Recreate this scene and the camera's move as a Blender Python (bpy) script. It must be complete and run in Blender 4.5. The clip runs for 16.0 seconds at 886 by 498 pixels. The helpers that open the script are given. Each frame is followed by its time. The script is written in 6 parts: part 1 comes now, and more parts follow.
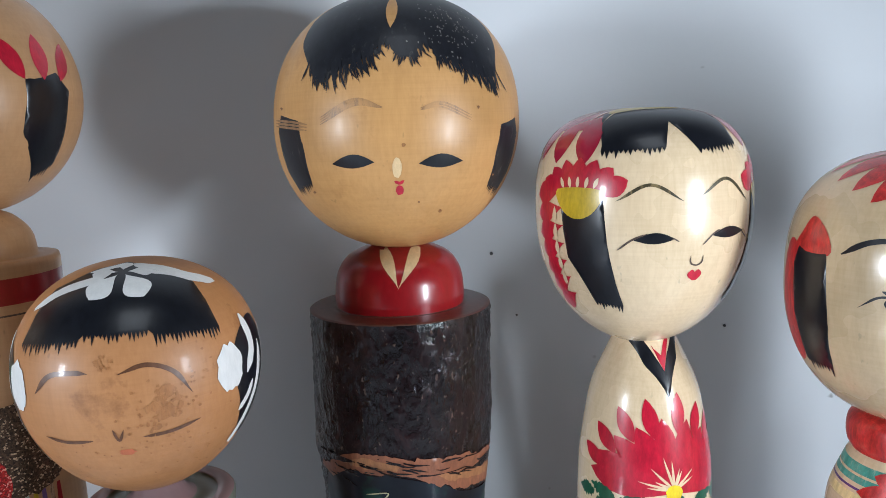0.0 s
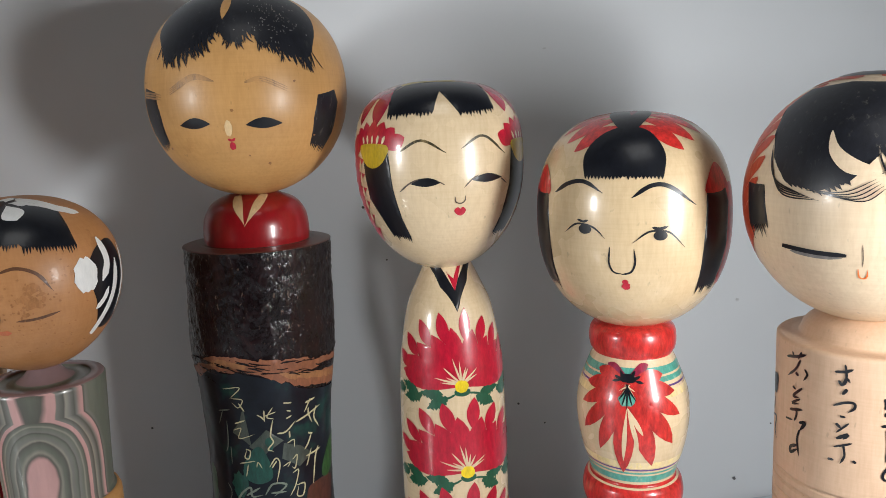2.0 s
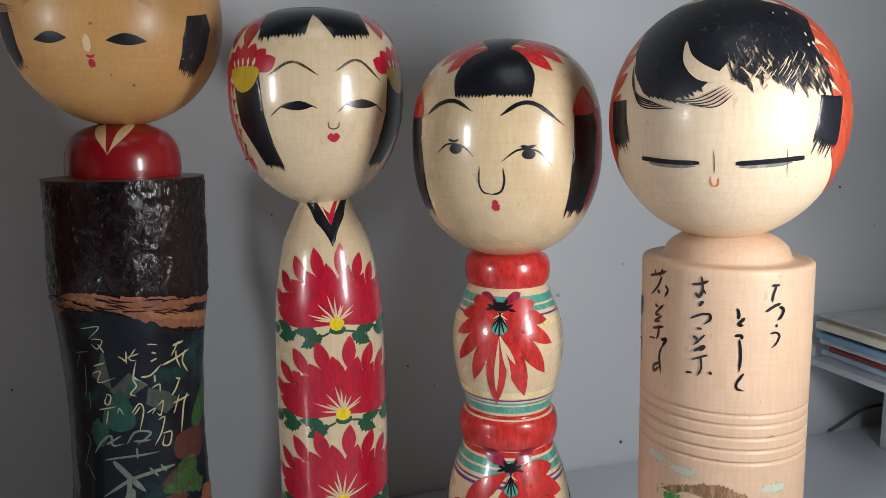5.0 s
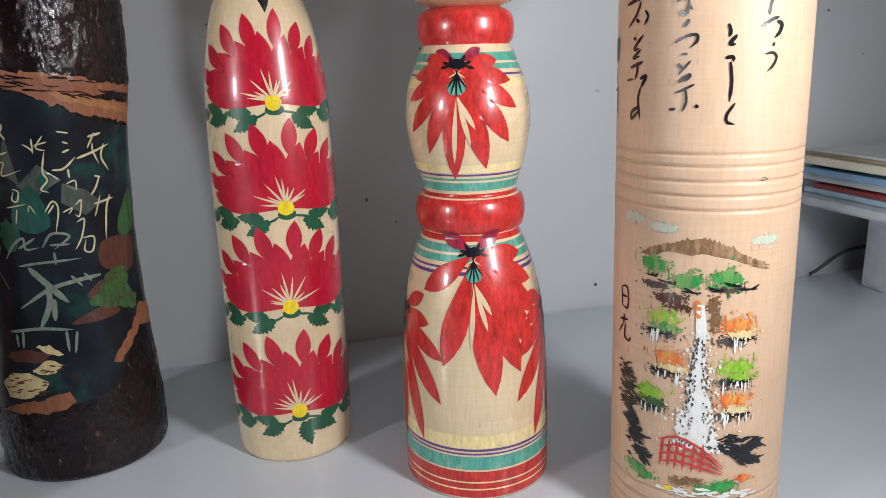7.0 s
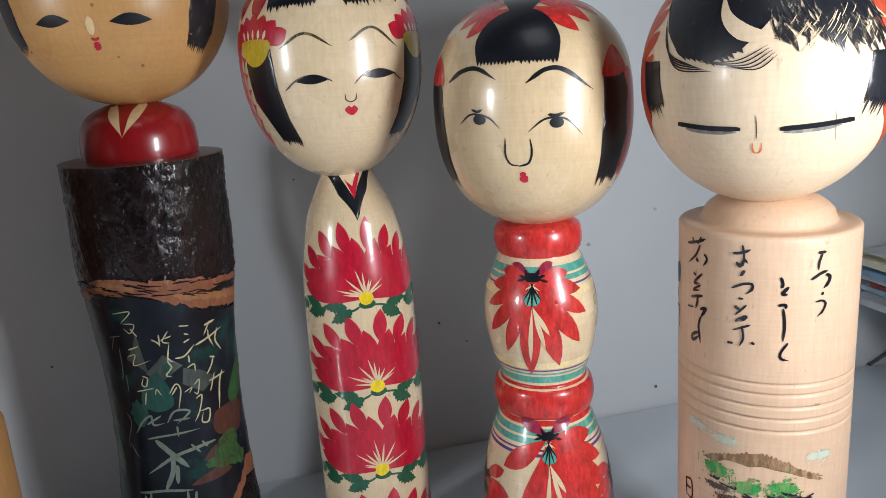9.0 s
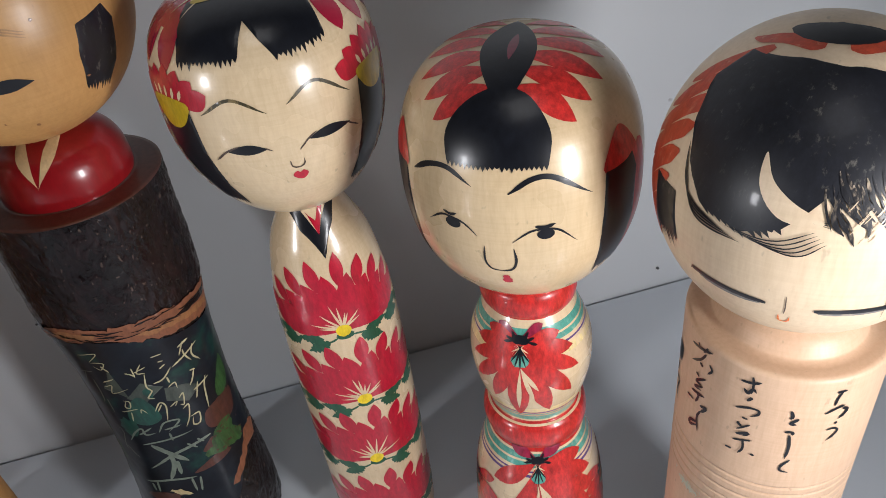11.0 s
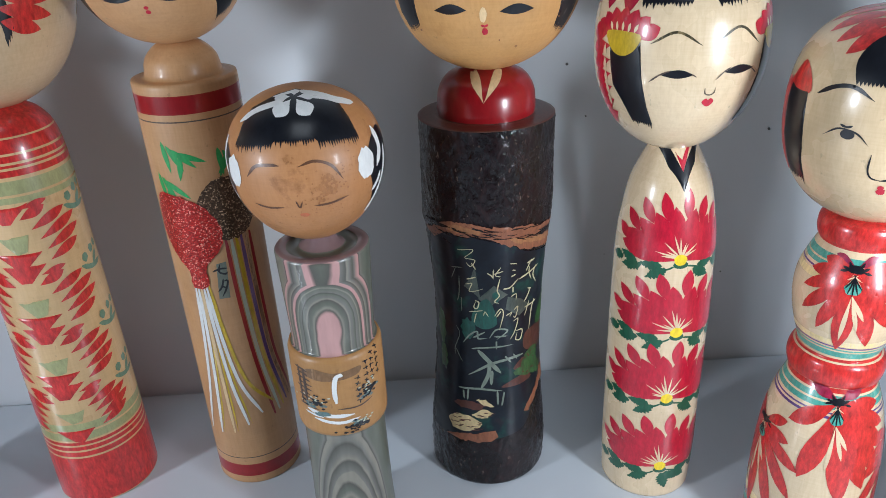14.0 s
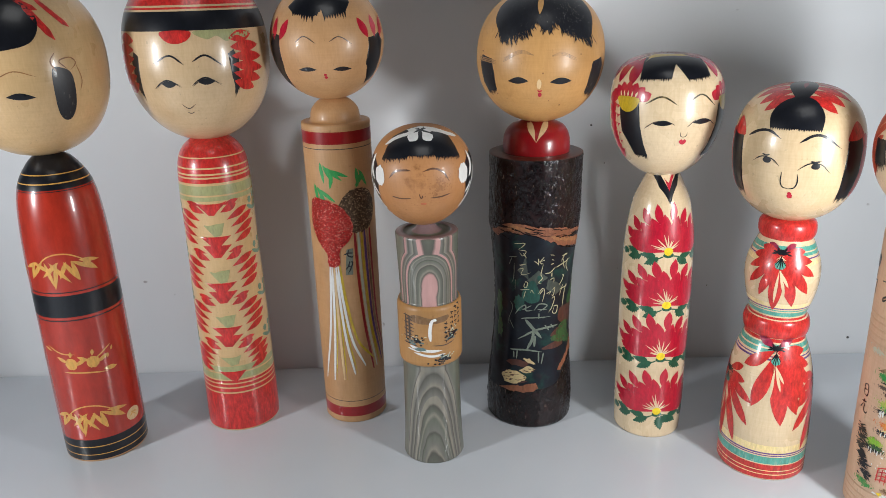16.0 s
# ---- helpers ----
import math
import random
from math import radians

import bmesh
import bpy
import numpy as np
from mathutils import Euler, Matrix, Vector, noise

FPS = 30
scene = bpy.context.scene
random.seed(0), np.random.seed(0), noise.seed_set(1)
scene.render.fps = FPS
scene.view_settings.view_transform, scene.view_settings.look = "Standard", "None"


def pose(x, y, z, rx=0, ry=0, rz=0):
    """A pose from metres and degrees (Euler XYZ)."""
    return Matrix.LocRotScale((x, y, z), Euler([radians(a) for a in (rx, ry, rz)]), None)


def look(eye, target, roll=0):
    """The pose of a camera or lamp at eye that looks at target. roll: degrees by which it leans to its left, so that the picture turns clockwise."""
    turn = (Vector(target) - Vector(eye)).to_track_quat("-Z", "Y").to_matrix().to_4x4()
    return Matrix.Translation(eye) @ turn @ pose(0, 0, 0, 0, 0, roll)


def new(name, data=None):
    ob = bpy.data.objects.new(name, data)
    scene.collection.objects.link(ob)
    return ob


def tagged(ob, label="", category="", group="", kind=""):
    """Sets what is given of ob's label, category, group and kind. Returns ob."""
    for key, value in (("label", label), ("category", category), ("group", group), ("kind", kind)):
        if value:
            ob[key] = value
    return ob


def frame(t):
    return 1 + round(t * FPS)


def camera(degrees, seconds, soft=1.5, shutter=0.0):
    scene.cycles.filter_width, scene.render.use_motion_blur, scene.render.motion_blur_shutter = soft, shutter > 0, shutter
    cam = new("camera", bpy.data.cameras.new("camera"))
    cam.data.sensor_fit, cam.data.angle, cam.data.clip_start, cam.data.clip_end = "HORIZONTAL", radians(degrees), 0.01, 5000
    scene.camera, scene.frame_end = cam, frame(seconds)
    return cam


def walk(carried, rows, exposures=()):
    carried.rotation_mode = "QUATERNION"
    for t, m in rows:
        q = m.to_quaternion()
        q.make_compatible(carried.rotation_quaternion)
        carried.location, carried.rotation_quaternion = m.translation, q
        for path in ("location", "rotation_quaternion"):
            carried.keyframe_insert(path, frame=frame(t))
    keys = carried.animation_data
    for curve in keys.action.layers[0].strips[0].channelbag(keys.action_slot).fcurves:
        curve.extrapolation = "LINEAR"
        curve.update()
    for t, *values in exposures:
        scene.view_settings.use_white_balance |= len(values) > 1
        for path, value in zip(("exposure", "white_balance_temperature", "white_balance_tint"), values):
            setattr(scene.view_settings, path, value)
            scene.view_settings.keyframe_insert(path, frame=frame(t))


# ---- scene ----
from mathutils.bvhtree import BVHTree
from mathutils.geometry import delaunay_2d_cdt

cam = camera(61.9, 16.0, 0.5)
PATH = [
    (0, (0.0663, 0.0470, 0.2225), (0.1201, 0.3386, 0.1766), -1.94),
    (0.5, (0.0760, 0.0291, 0.2280), (0.1301, 0.3204, 0.1805), -2.05),
    (1, (0.0906, 0.0050, 0.2271), (0.1395, 0.2971, 0.1795), -2.10),
    (1.5, (0.1028, -0.0077, 0.2216), (0.1522, 0.2841, 0.1722), -1.90),
    (2, (0.1156, -0.0191, 0.2158), (0.1657, 0.2719, 0.1629), -2.15),
    (2.5, (0.1207, -0.0221, 0.2078), (0.1808, 0.2656, 0.1478), -2.22),
    (3, (0.1240, -0.0267, 0.2064), (0.1938, 0.2612, 0.1474), -1.64),
    (3.2, (0.1246, -0.0252, 0.2030), (0.2002, 0.2615, 0.1466), -1.54),
    (5.3, (0.1291, -0.0217, 0.1798), (0.2120, 0.2626, 0.1324), -0.59),
    (5.5, (0.1285, -0.0210, 0.1735), (0.2124, 0.2622, 0.1205), -0.84),
    (6, (0.1317, -0.0193, 0.1603), (0.2154, 0.2610, 0.0939), -1.44),
    (6.5, (0.1353, -0.0140, 0.1473), (0.2181, 0.2658, 0.0775), -1.76),
    (7, (0.1401, -0.0066, 0.1341), (0.2295, 0.2694, 0.0578), -1.62),
    (7.5, (0.1474, -0.0045, 0.1232), (0.2394, 0.2694, 0.0427), -1.33),
    (8, (0.1498, -0.0030, 0.1220), (0.2404, 0.2710, 0.0398), -1.66),
    (8.5, (0.1436, -0.0090, 0.1425), (0.2256, 0.2681, 0.0622), -2.95),
    (8.8, (0.1362, -0.0153, 0.1770), (0.2103, 0.2636, 0.0952), -3.00),
    (9, (0.1312, -0.0135, 0.1994), (0.2012, 0.2682, 0.1238), -3.67),
    (9.5, (0.1290, 0.0034, 0.2450), (0.1894, 0.2741, 0.1307), -3.93),
    (9.7, (0.1386, 0.0116, 0.2525), (0.1922, 0.2730, 0.1153), -4.51),
    (11.8, (0.1667, 0.0584, 0.2873), (0.2096, 0.2895, 0.1009), -8.80),
    (12, (0.1571, 0.0586, 0.2871), (0.1965, 0.2929, 0.1040), -8.67),
    (12.5, (0.1275, 0.0606, 0.2850), (0.1538, 0.3104, 0.1210), -8.05),
    (13, (0.0977, 0.0381, 0.2774), (0.1177, 0.2987, 0.1301), -4.21),
    (13.5, (0.0830, 0.0137, 0.2601), (0.0966, 0.2796, 0.1218), -3.26),
    (14, (0.0662, -0.0214, 0.2542), (0.0726, 0.2477, 0.1216), -2.96),
    (14.5, (0.0554, -0.0596, 0.2546), (0.0599, 0.2122, 0.1278), -2.86),
    (15, (0.0451, -0.0924, 0.2586), (0.0533, 0.1843, 0.1429), -2.74),
    (15.5, (0.0432, -0.1278, 0.2527), (0.0541, 0.1515, 0.1437), -1.69),
    (16, (0.0359, -0.1623, 0.2629), (0.0364, 0.1207, 0.1636), -1.57),
]
walk(cam, [(t, look(eye, target, roll)) for t, eye, target, roll in PATH],
     [(0, 0.32, 5600, 6), (0.5, 0.2, 5950, 4), (1, 0.18, 6200, 4), (2, -0.06, 6300, 8), (2.5, -0.27, 6300, 9), (3.2, -0.3, 6150, 9), (5.3, -0.5, 6200, 9), (5.5, -0.46, 6200, 9), (6, -0.22, 6000, 10), (7, -0.08, 6200, 10), (8.5, -0.05, 6300, 10), (9, -0.24, 6000, 8), (9.6, -0.32, 5850, 8), (12, -0.06, 6500, 14), (12.5, 0.14, 6300, 9), (13, 0.29, 6000, 8), (13.5, 0.37, 5600, 8), (14, 0.28, 5550, 6), (14.5, 0.36, 5700, 7), (15, 0.32, 5850, 8), (16, 0.24, 6250, 8)])

# ---- light ----
world = bpy.data.worlds.new("room_air")
scene.world = world
world.use_nodes = True
world.node_tree.nodes["Background"].inputs[0].default_value = (1.0, 0.95, 0.9, 1)
world.node_tree.nodes["Background"].inputs[1].default_value = 0.042


def area_lamp(name, eye, target, size_x, size_y, watts, colour):
    data = bpy.data.lights.new(name, "AREA")
    data.shape, data.size, data.size_y, data.energy, data.color = "RECTANGLE", size_x, size_y, watts, colour
    ob = new(name, data)
    ob.matrix_world = look(eye, target)
    return ob


# two upright lamps stand either side of the camera, an added fill light above
area_lamp("right_lamp", (0.312, -0.022, 0.19), (0.1, 0.25, 0.17), 0.04, 0.09, 0.82, (1.0, 0.98, 0.96))
area_lamp("left_lamp", (-0.49, -0.085, 0.225), (0.3, -0.19, 0.19), 0.07, 0.1, 2.45, (1.0, 0.99, 0.98))
area_lamp("overhead_fill", (0.1, -0.5, 1.5), (0.1, 0.2, 0.0), 0.6, 0.6, 2.2, (1.0, 0.97, 0.93))


# ---- materials ----
def nodes_of(name):
    m = bpy.data.materials.new(name)
    m.use_nodes = True
    t = m.node_tree
    return m, t, t.nodes["Principled BSDF"]


def noise_node(t, scale, detail=4.0, rough=0.55, stretch=(1, 1, 1), distort=0.0):
    co = t.nodes.new("ShaderNodeTexCoord")
    mp = t.nodes.new("ShaderNodeMapping")
    mp.inputs["Scale"].default_value = stretch
    n = t.nodes.new("ShaderNodeTexNoise")
    n.inputs["Scale"].default_value, n.inputs["Detail"].default_value = scale, detail
    n.inputs["Roughness"].default_value, n.inputs["Distortion"].default_value = rough, distort
    t.links.new(co.outputs["Object"], mp.inputs["Vector"])
    t.links.new(mp.outputs["Vector"], n.inputs["Vector"])
    return n


def ramp(t, source, stops):
    r = t.nodes.new("ShaderNodeValToRGB")
    el = r.color_ramp.elements
    while len(el) < len(stops):
        el.new(0.5)
    for e, (p, c) in zip(el, stops):
        e.position, e.color = p, (*c, 1) if len(c) == 3 else c
    t.links.new(source, r.inputs["Fac"])
    return r


def mix(t, fac, a, b, blend="MIX"):
    m = t.nodes.new("ShaderNodeMix")
    m.data_type, m.blend_type = "RGBA", blend
    for value, sock in ((fac, m.inputs[0]), (a, m.inputs[6]), (b, m.inputs[7])):
        if isinstance(value, (int, float)):
            sock.default_value = value
        elif isinstance(value, tuple):
            sock.default_value = (*value, 1)
        else:
            t.links.new(value, sock)
    return m.outputs[2]


def bump(t, b, source, strength, distance):
    n = t.nodes.new("ShaderNodeBump")
    n.inputs["Strength"].default_value, n.inputs["Distance"].default_value = strength, distance
    t.links.new(source, n.inputs["Height"])
    t.links.new(n.outputs["Normal"], b.inputs["Normal"])


def shade(c, k):
    return tuple(min(1.0, v * k) for v in c)


def wood(name, colour, rough=0.28, coat=0.3, stain=0.25, spots=0.0, spot_colour=(0.2, 0.07, 0.02)):
    """Turned wood: fine lathe rings across the axis, slow mottling, and brown stains."""
    m, t, b = nodes_of(name)
    rings = noise_node(t, 55.0, 4.0, 0.65, (1.0, 1.0, 26.0))
    grain = noise_node(t, 150.0, 3.0, 0.65, (6.0, 6.0, 0.8))
    slow = noise_node(t, 28.0, 3.0, 0.6)
    base = ramp(t, slow.outputs["Fac"], [(0.3, shade(colour, 1 - stain * 0.6)), (0.55, colour), (0.8, shade(colour, 1.06))]).outputs["Color"]
    lines = ramp(t, rings.outputs["Fac"], [(0.35, (0.86, 0.82, 0.76)), (0.6, (1, 1, 1))]).outputs["Color"]
    col = mix(t, 0.3, base, lines, "MULTIPLY")
    fine = ramp(t, grain.outputs["Fac"], [(0.32, (0.82, 0.77, 0.7)), (0.62, (1, 1, 1))]).outputs["Color"]
    col = mix(t, 0.42, col, fine, "MULTIPLY")
    if spots:
        s = noise_node(t, 90.0, 5.0, 0.7)
        f = ramp(t, s.outputs["Fac"], [(0.6, (0, 0, 0)), (0.74, (spots,) * 3)]).outputs["Color"]
        col = mix(t, f, col, spot_colour)
    t.links.new(col, b.inputs["Base Color"])
    rr = ramp(t, slow.outputs["Fac"], [(0.3, (rough * 0.8,) * 3), (0.7, (rough * 1.25,) * 3)])
    t.links.new(rr.outputs["Color"], b.inputs["Roughness"])
    b.inputs["Coat Weight"].default_value, b.inputs["Coat Roughness"].default_value = coat, 0.12
    flecks = noise_node(t, 520.0, 2.0, 0.5, (1, 1, 0.5))
    dots = ramp(t, flecks.outputs["Fac"], [(0.70, (0, 0, 0)), (0.76, (0.4, 0.4, 0.4))]).outputs["Color"]
    t.links.new(mix(t, dots, col, shade(colour, 0.45)), b.inputs["Base Color"])
    bump(t, b, mix(t, 0.5, grain.outputs["Fac"], rings.outputs["Fac"]), 0.16, 0.0003)
    return m


def paint(name, colour, rough=0.35, coat=0.3, wear=0.0, under=(0.6, 0.45, 0.28), vary=0.25, scale=420.0, low=0.62):
    """Brushed paint: uneven density, rubbed through in specks."""
    m, t, b = nodes_of(name)
    n = noise_node(t, scale, 6.0, 0.72, (1.5, 1.5, 0.5))
    slow = noise_node(t, 45.0, 3.0, 0.6)
    col = ramp(t, n.outputs["Fac"], [(0.3, shade(colour, 1 - vary)), (0.7, shade(colour, 1 + vary))]).outputs["Color"]
    if wear:
        w = noise_node(t, 260.0, 6.0, 0.72, (2.0, 2.0, 0.55))
        area = ramp(t, slow.outputs["Fac"], [(0.42, (0, 0, 0)), (0.65, (1, 1, 1))]).outputs["Color"]
        f = ramp(t, w.outputs["Fac"], [(low, (0, 0, 0)), (low + 0.1, (wear,) * 3)]).outputs["Color"]
        f = mix(t, 1.0, f, area, "MULTIPLY")
        col = mix(t, f, col, under)
    t.links.new(col, b.inputs["Base Color"])
    b.inputs["Roughness"].default_value = rough
    b.inputs["Coat Weight"].default_value, b.inputs["Coat Roughness"].default_value = coat, 0.08
    bump(t, b, n.outputs["Fac"], 0.06, 0.0002)
    return m


def wall_paint(name, colour, rough, speck, edge=0.758):
    m, t, b = nodes_of(name)
    slow = noise_node(t, 5.0, 4.0, 0.6)
    fine = noise_node(t, 420.0, 3.0, 0.6)
    col = ramp(t, slow.outputs["Fac"], [(0.3, shade(colour, 0.94)), (0.7, shade(colour, 1.03))]).outputs["Color"]
    dirt = noise_node(t, 75.0, 2.0, 0.5)
    f = ramp(t, dirt.outputs["Fac"], [(edge, (0, 0, 0)), (edge + 0.03, (speck,) * 3)]).outputs["Color"]
    col = mix(t, f, col, (0.12, 0.11, 0.1))
    t.links.new(col, b.inputs["Base Color"])
    rr = ramp(t, slow.outputs["Fac"], [(0.3, (rough * 0.85,) * 3), (0.7, (rough * 1.2,) * 3)])
    t.links.new(rr.outputs["Color"], b.inputs["Roughness"])
    bump(t, b, fine.outputs["Fac"], 0.05, 0.0004)
    return m


def plain(name, colour, rough=0.5, coat=0.0):
    m, t, b = nodes_of(name)
    n = noise_node(t, 120.0, 4.0, 0.6)
    col = ramp(t, n.outputs["Fac"], [(0.3, shade(colour, 0.88)), (0.7, shade(colour, 1.08))]).outputs["Color"]
    t.links.new(col, b.inputs["Base Color"])
    b.inputs["Roughness"].default_value, b.inputs["Coat Weight"].default_value = rough, coat
    return m


def bark_material():
    """Varnished bark: pitted and wrinkled, nearly black, with a hard gloss."""
    m, t, b = nodes_of("bark")
    pits = noise_node(t, 620.0, 2.0, 0.5, (1, 1, 0.6), 0.3)
    folds = noise_node(t, 210.0, 5.0, 0.7, (1, 1, 0.6), 0.8)
    slow = noise_node(t, 40.0, 4.0, 0.6)
    col = ramp(t, folds.outputs["Fac"], [(0.34, (0.003, 0.0015, 0.002)), (0.58, (0.010, 0.004, 0.005)), (0.78, (0.036, 0.015, 0.013))]).outputs["Color"]
    tint = ramp(t, slow.outputs["Fac"], [(0.3, (0.7, 0.62, 0.66)), (0.7, (1.25, 1.0, 0.95))]).outputs["Color"]
    col = mix(t, 1.0, col, tint, "MULTIPLY")
    # pale flecks put the varnish glints of the pits into the colour
    chips_glints = ramp(t, pits.outputs["Fac"], [(0.66, (0, 0, 0)), (0.74, (0.4, 0.4, 0.4))]).outputs["Color"]
    t.links.new(mix(t, chips_glints, col, (0.26, 0.18, 0.14)), b.inputs["Base Color"])
    b.inputs["Roughness"].default_value = 0.5
    b.inputs["Coat Weight"].default_value, b.inputs["Coat Roughness"].default_value = 0.8, 0.06
    height = mix(t, 0.45, folds.outputs["Fac"], pits.outputs["Fac"])
    bump(t, b, height, 1.0, 0.0009)
    b.inputs["Specular IOR Level"].default_value = 0.08
    t.links.new(b.inputs["Normal"].links[0].from_socket, b.inputs["Coat Normal"])
    return m


def lake_panel_material():
    """Varnished night landscape: dark blue ground with clouds of green and brown."""
    m, t, b = nodes_of("painted_panel")
    n = noise_node(t, 55.0, 4.0, 0.6)
    n2 = noise_node(t, 38.0, 3.0, 0.6, (1, 1, 0.6))
    col = ramp(t, n.outputs["Fac"], [(0.4, (0.006, 0.007, 0.012)), (0.56, (0.01, 0.014, 0.022)), (0.66, (0.012, 0.05, 0.042)), (0.74, (0.03, 0.04, 0.03))]).outputs["Color"]
    f = ramp(t, n2.outputs["Fac"], [(0.6, (0, 0, 0)), (0.72, (0.5, 0.5, 0.5))]).outputs["Color"]
    t.links.new(mix(t, f, col, (0.09, 0.035, 0.02)), b.inputs["Base Color"])
    b.inputs["Roughness"].default_value, b.inputs["Specular IOR Level"].default_value = 0.3, 0.25
    b.inputs["Coat Weight"].default_value, b.inputs["Coat Roughness"].default_value = 0.15, 0.08
    bump(t, b, n.outputs["Fac"], 0.15, 0.001)
    return m


def layered_wood_material():
    """Turned from a block of thin dyed layers: grey-green, rose and cream sheets that nest as arches."""
    m, t, b = nodes_of("layered_wood")
    co = t.nodes.new("ShaderNodeTexCoord")
    sep = t.nodes.new("ShaderNodeSeparateXYZ")
    t.links.new(co.outputs["Object"], sep.inputs[0])

    def calc(op, *values):
        n = t.nodes.new("ShaderNodeMath")
        n.operation = op
        for v, sock in zip(values, n.inputs):
            if isinstance(v, (int, float)):
                sock.default_value = v
            else:
                t.links.new(v, sock)
        return n.outputs[0]

    z = calc("MULTIPLY", sep.outputs[2], 1000.0)
    depth = calc("MULTIPLY_ADD", sep.outputs[1], 1000.0, 18.0)
    depth = calc("ADD", depth, calc("MULTIPLY", sep.outputs[0], -55.0))
    upper = calc("GREATER_THAN", z, 77.0)
    high = calc("MULTIPLY_ADD", calc("POWER", calc("MINIMUM", calc("MAXIMUM", calc("MULTIPLY_ADD", z, 1 / 29, -97 / 29), 0.0), 1.15), 4.0), 3.4, -2.5)
    low = calc("MULTIPLY_ADD", calc("POWER", calc("MINIMUM", calc("MAXIMUM", calc("MULTIPLY", z, 1 / 50), 0.0), 1.2), 2.0), 4.2, 0.7)
    g = calc("ADD", calc("MULTIPLY", high, upper), calc("MULTIPLY", low, calc("SUBTRACT", 1.0, upper)))
    warp = noise_node(t, 55.0, 3.0, 0.55, (1, 1, 0.6))
    v = calc("ADD", calc("ADD", depth, g), calc("MULTIPLY_ADD", warp.outputs["Fac"], 1.6, -0.8))
    fac = calc("MULTIPLY_ADD", v, 0.078, 0.1)
    grey, green, cream, dark = (0.2, 0.195, 0.17), (0.155, 0.165, 0.13), (0.29, 0.27, 0.22), (0.1, 0.095, 0.08)
    stops = [(0.0, "rose"), (0.1, "rose"), (0.115, dark), (0.13, cream), (0.15, green), (0.2, dark), (0.215, cream), (0.235, grey), (0.28, green), (0.3, dark), (0.315, grey), (0.37, green), (0.39, cream), (0.41, green), (0.45, dark), (0.47, "rose"), (0.52, "rose"), (0.53, grey), (0.6, dark), (0.62, cream), (0.66, grey), (0.73, dark), (0.76, grey), (0.83, "rose"), (0.87, "rose"), (0.89, dark), (0.93, grey), (1.0, green)]
    dyed = [(p, (0.55, 0.32, 0.3) if c == "rose" else c) for p, c in stops]
    plain_layers = [(p, cream if c == "rose" else c) for p, c in stops]
    layers = mix(t, upper, ramp(t, fac, plain_layers).outputs["Color"], ramp(t, fac, dyed).outputs["Color"])
    fine = noise_node(t, 240.0, 3.0, 0.6, (1, 1, 0.2))
    k = ramp(t, fine.outputs["Fac"], [(0.3, (0.82, 0.82, 0.82)), (0.7, (1.05, 1.05, 1.05))]).outputs["Color"]
    t.links.new(mix(t, 1.0, layers, k, "MULTIPLY"), b.inputs["Base Color"])
    b.inputs["Roughness"].default_value = 0.34
    b.inputs["Coat Weight"].default_value, b.inputs["Coat Roughness"].default_value = 0.3, 0.12
    return m


def glitter(name, colour, bright):
    m, t, b = nodes_of(name)
    v = t.nodes.new("ShaderNodeTexVoronoi")
    v.inputs["Scale"].default_value = 2300.0
    co = t.nodes.new("ShaderNodeTexCoord")
    t.links.new(co.outputs["Object"], v.inputs["Vector"])
    sep = t.nodes.new("ShaderNodeSeparateColor")
    t.links.new(v.outputs["Color"], sep.inputs[0])
    col = ramp(t, sep.outputs[0], [(0.0, shade(colour, 0.35)), (0.55, colour), (0.86, shade(colour, 1.5)), (0.965, bright)]).outputs["Color"]
    t.links.new(col, b.inputs["Base Color"])
    b.inputs["Roughness"].default_value, b.inputs["Metallic"].default_value = 0.35, 0.35
    bump(t, b, sep.outputs[1], 1.0, 0.0012)
    return m


wall_mat = wall_paint("wall_paint", (0.72, 0.745, 0.775), 0.5, 0.6)
shelf_mat = wall_paint("shelf_laminate", (0.6, 0.64, 0.69), 0.2, 0.35)
cream_wood = wood("lacquered_maple", (0.765, 0.6, 0.39), 0.26, 0.6, 0.2, 0.06)
patina_wood = wood("yellowed_maple", (0.71, 0.54, 0.33), 0.27, 0.6, 0.4, 0.1, (0.42, 0.22, 0.08))
aged_wood = wood("aged_maple", (0.64, 0.46, 0.27), 0.3, 0.4, 0.3, 0.12, (0.4, 0.2, 0.07))
ivory_wood = wood("pale_maple", (0.77, 0.61, 0.43), 0.4, 0.1, 0.12)
pink_wood = wood("unfinished_maple", (0.69, 0.475, 0.325), 0.48, 0.0, 0.15)
amber_wood = wood("amber_maple", (0.61, 0.335, 0.12), 0.4, 0.03, 0.35, 0.3, (0.3, 0.12, 0.03))
brown_wood = wood("tanned_maple", (0.5, 0.235, 0.09), 0.42, 0.1, 0.3, 0.5, (0.16, 0.05, 0.015))
tan_wood = wood("tan_maple", (0.56, 0.32, 0.15), 0.4, 0.1, 0.25, 0.15)
honey_wood = wood("honey_maple", (0.68, 0.46, 0.23), 0.3, 0.35, 0.22, 0.12)
band_wood = wood("dull_tan_maple", (0.47, 0.25, 0.09), 0.45, 0.02, 0.4, 0.4, (0.2, 0.09, 0.03))
ink = paint("black_ink", (0.007, 0.008, 0.012), 0.3, 0.12, 0.0, vary=0.4)
worn_ink = paint("worn_black_ink", (0.009, 0.010, 0.015), 0.42, 0.1, 0.7, (0.16, 0.15, 0.13), 0.4, low=0.58)
soft_ink = paint("thinned_ink", (0.09, 0.06, 0.045), 0.4, 0.1, 0.5, (0.4, 0.2, 0.08), 0.5)
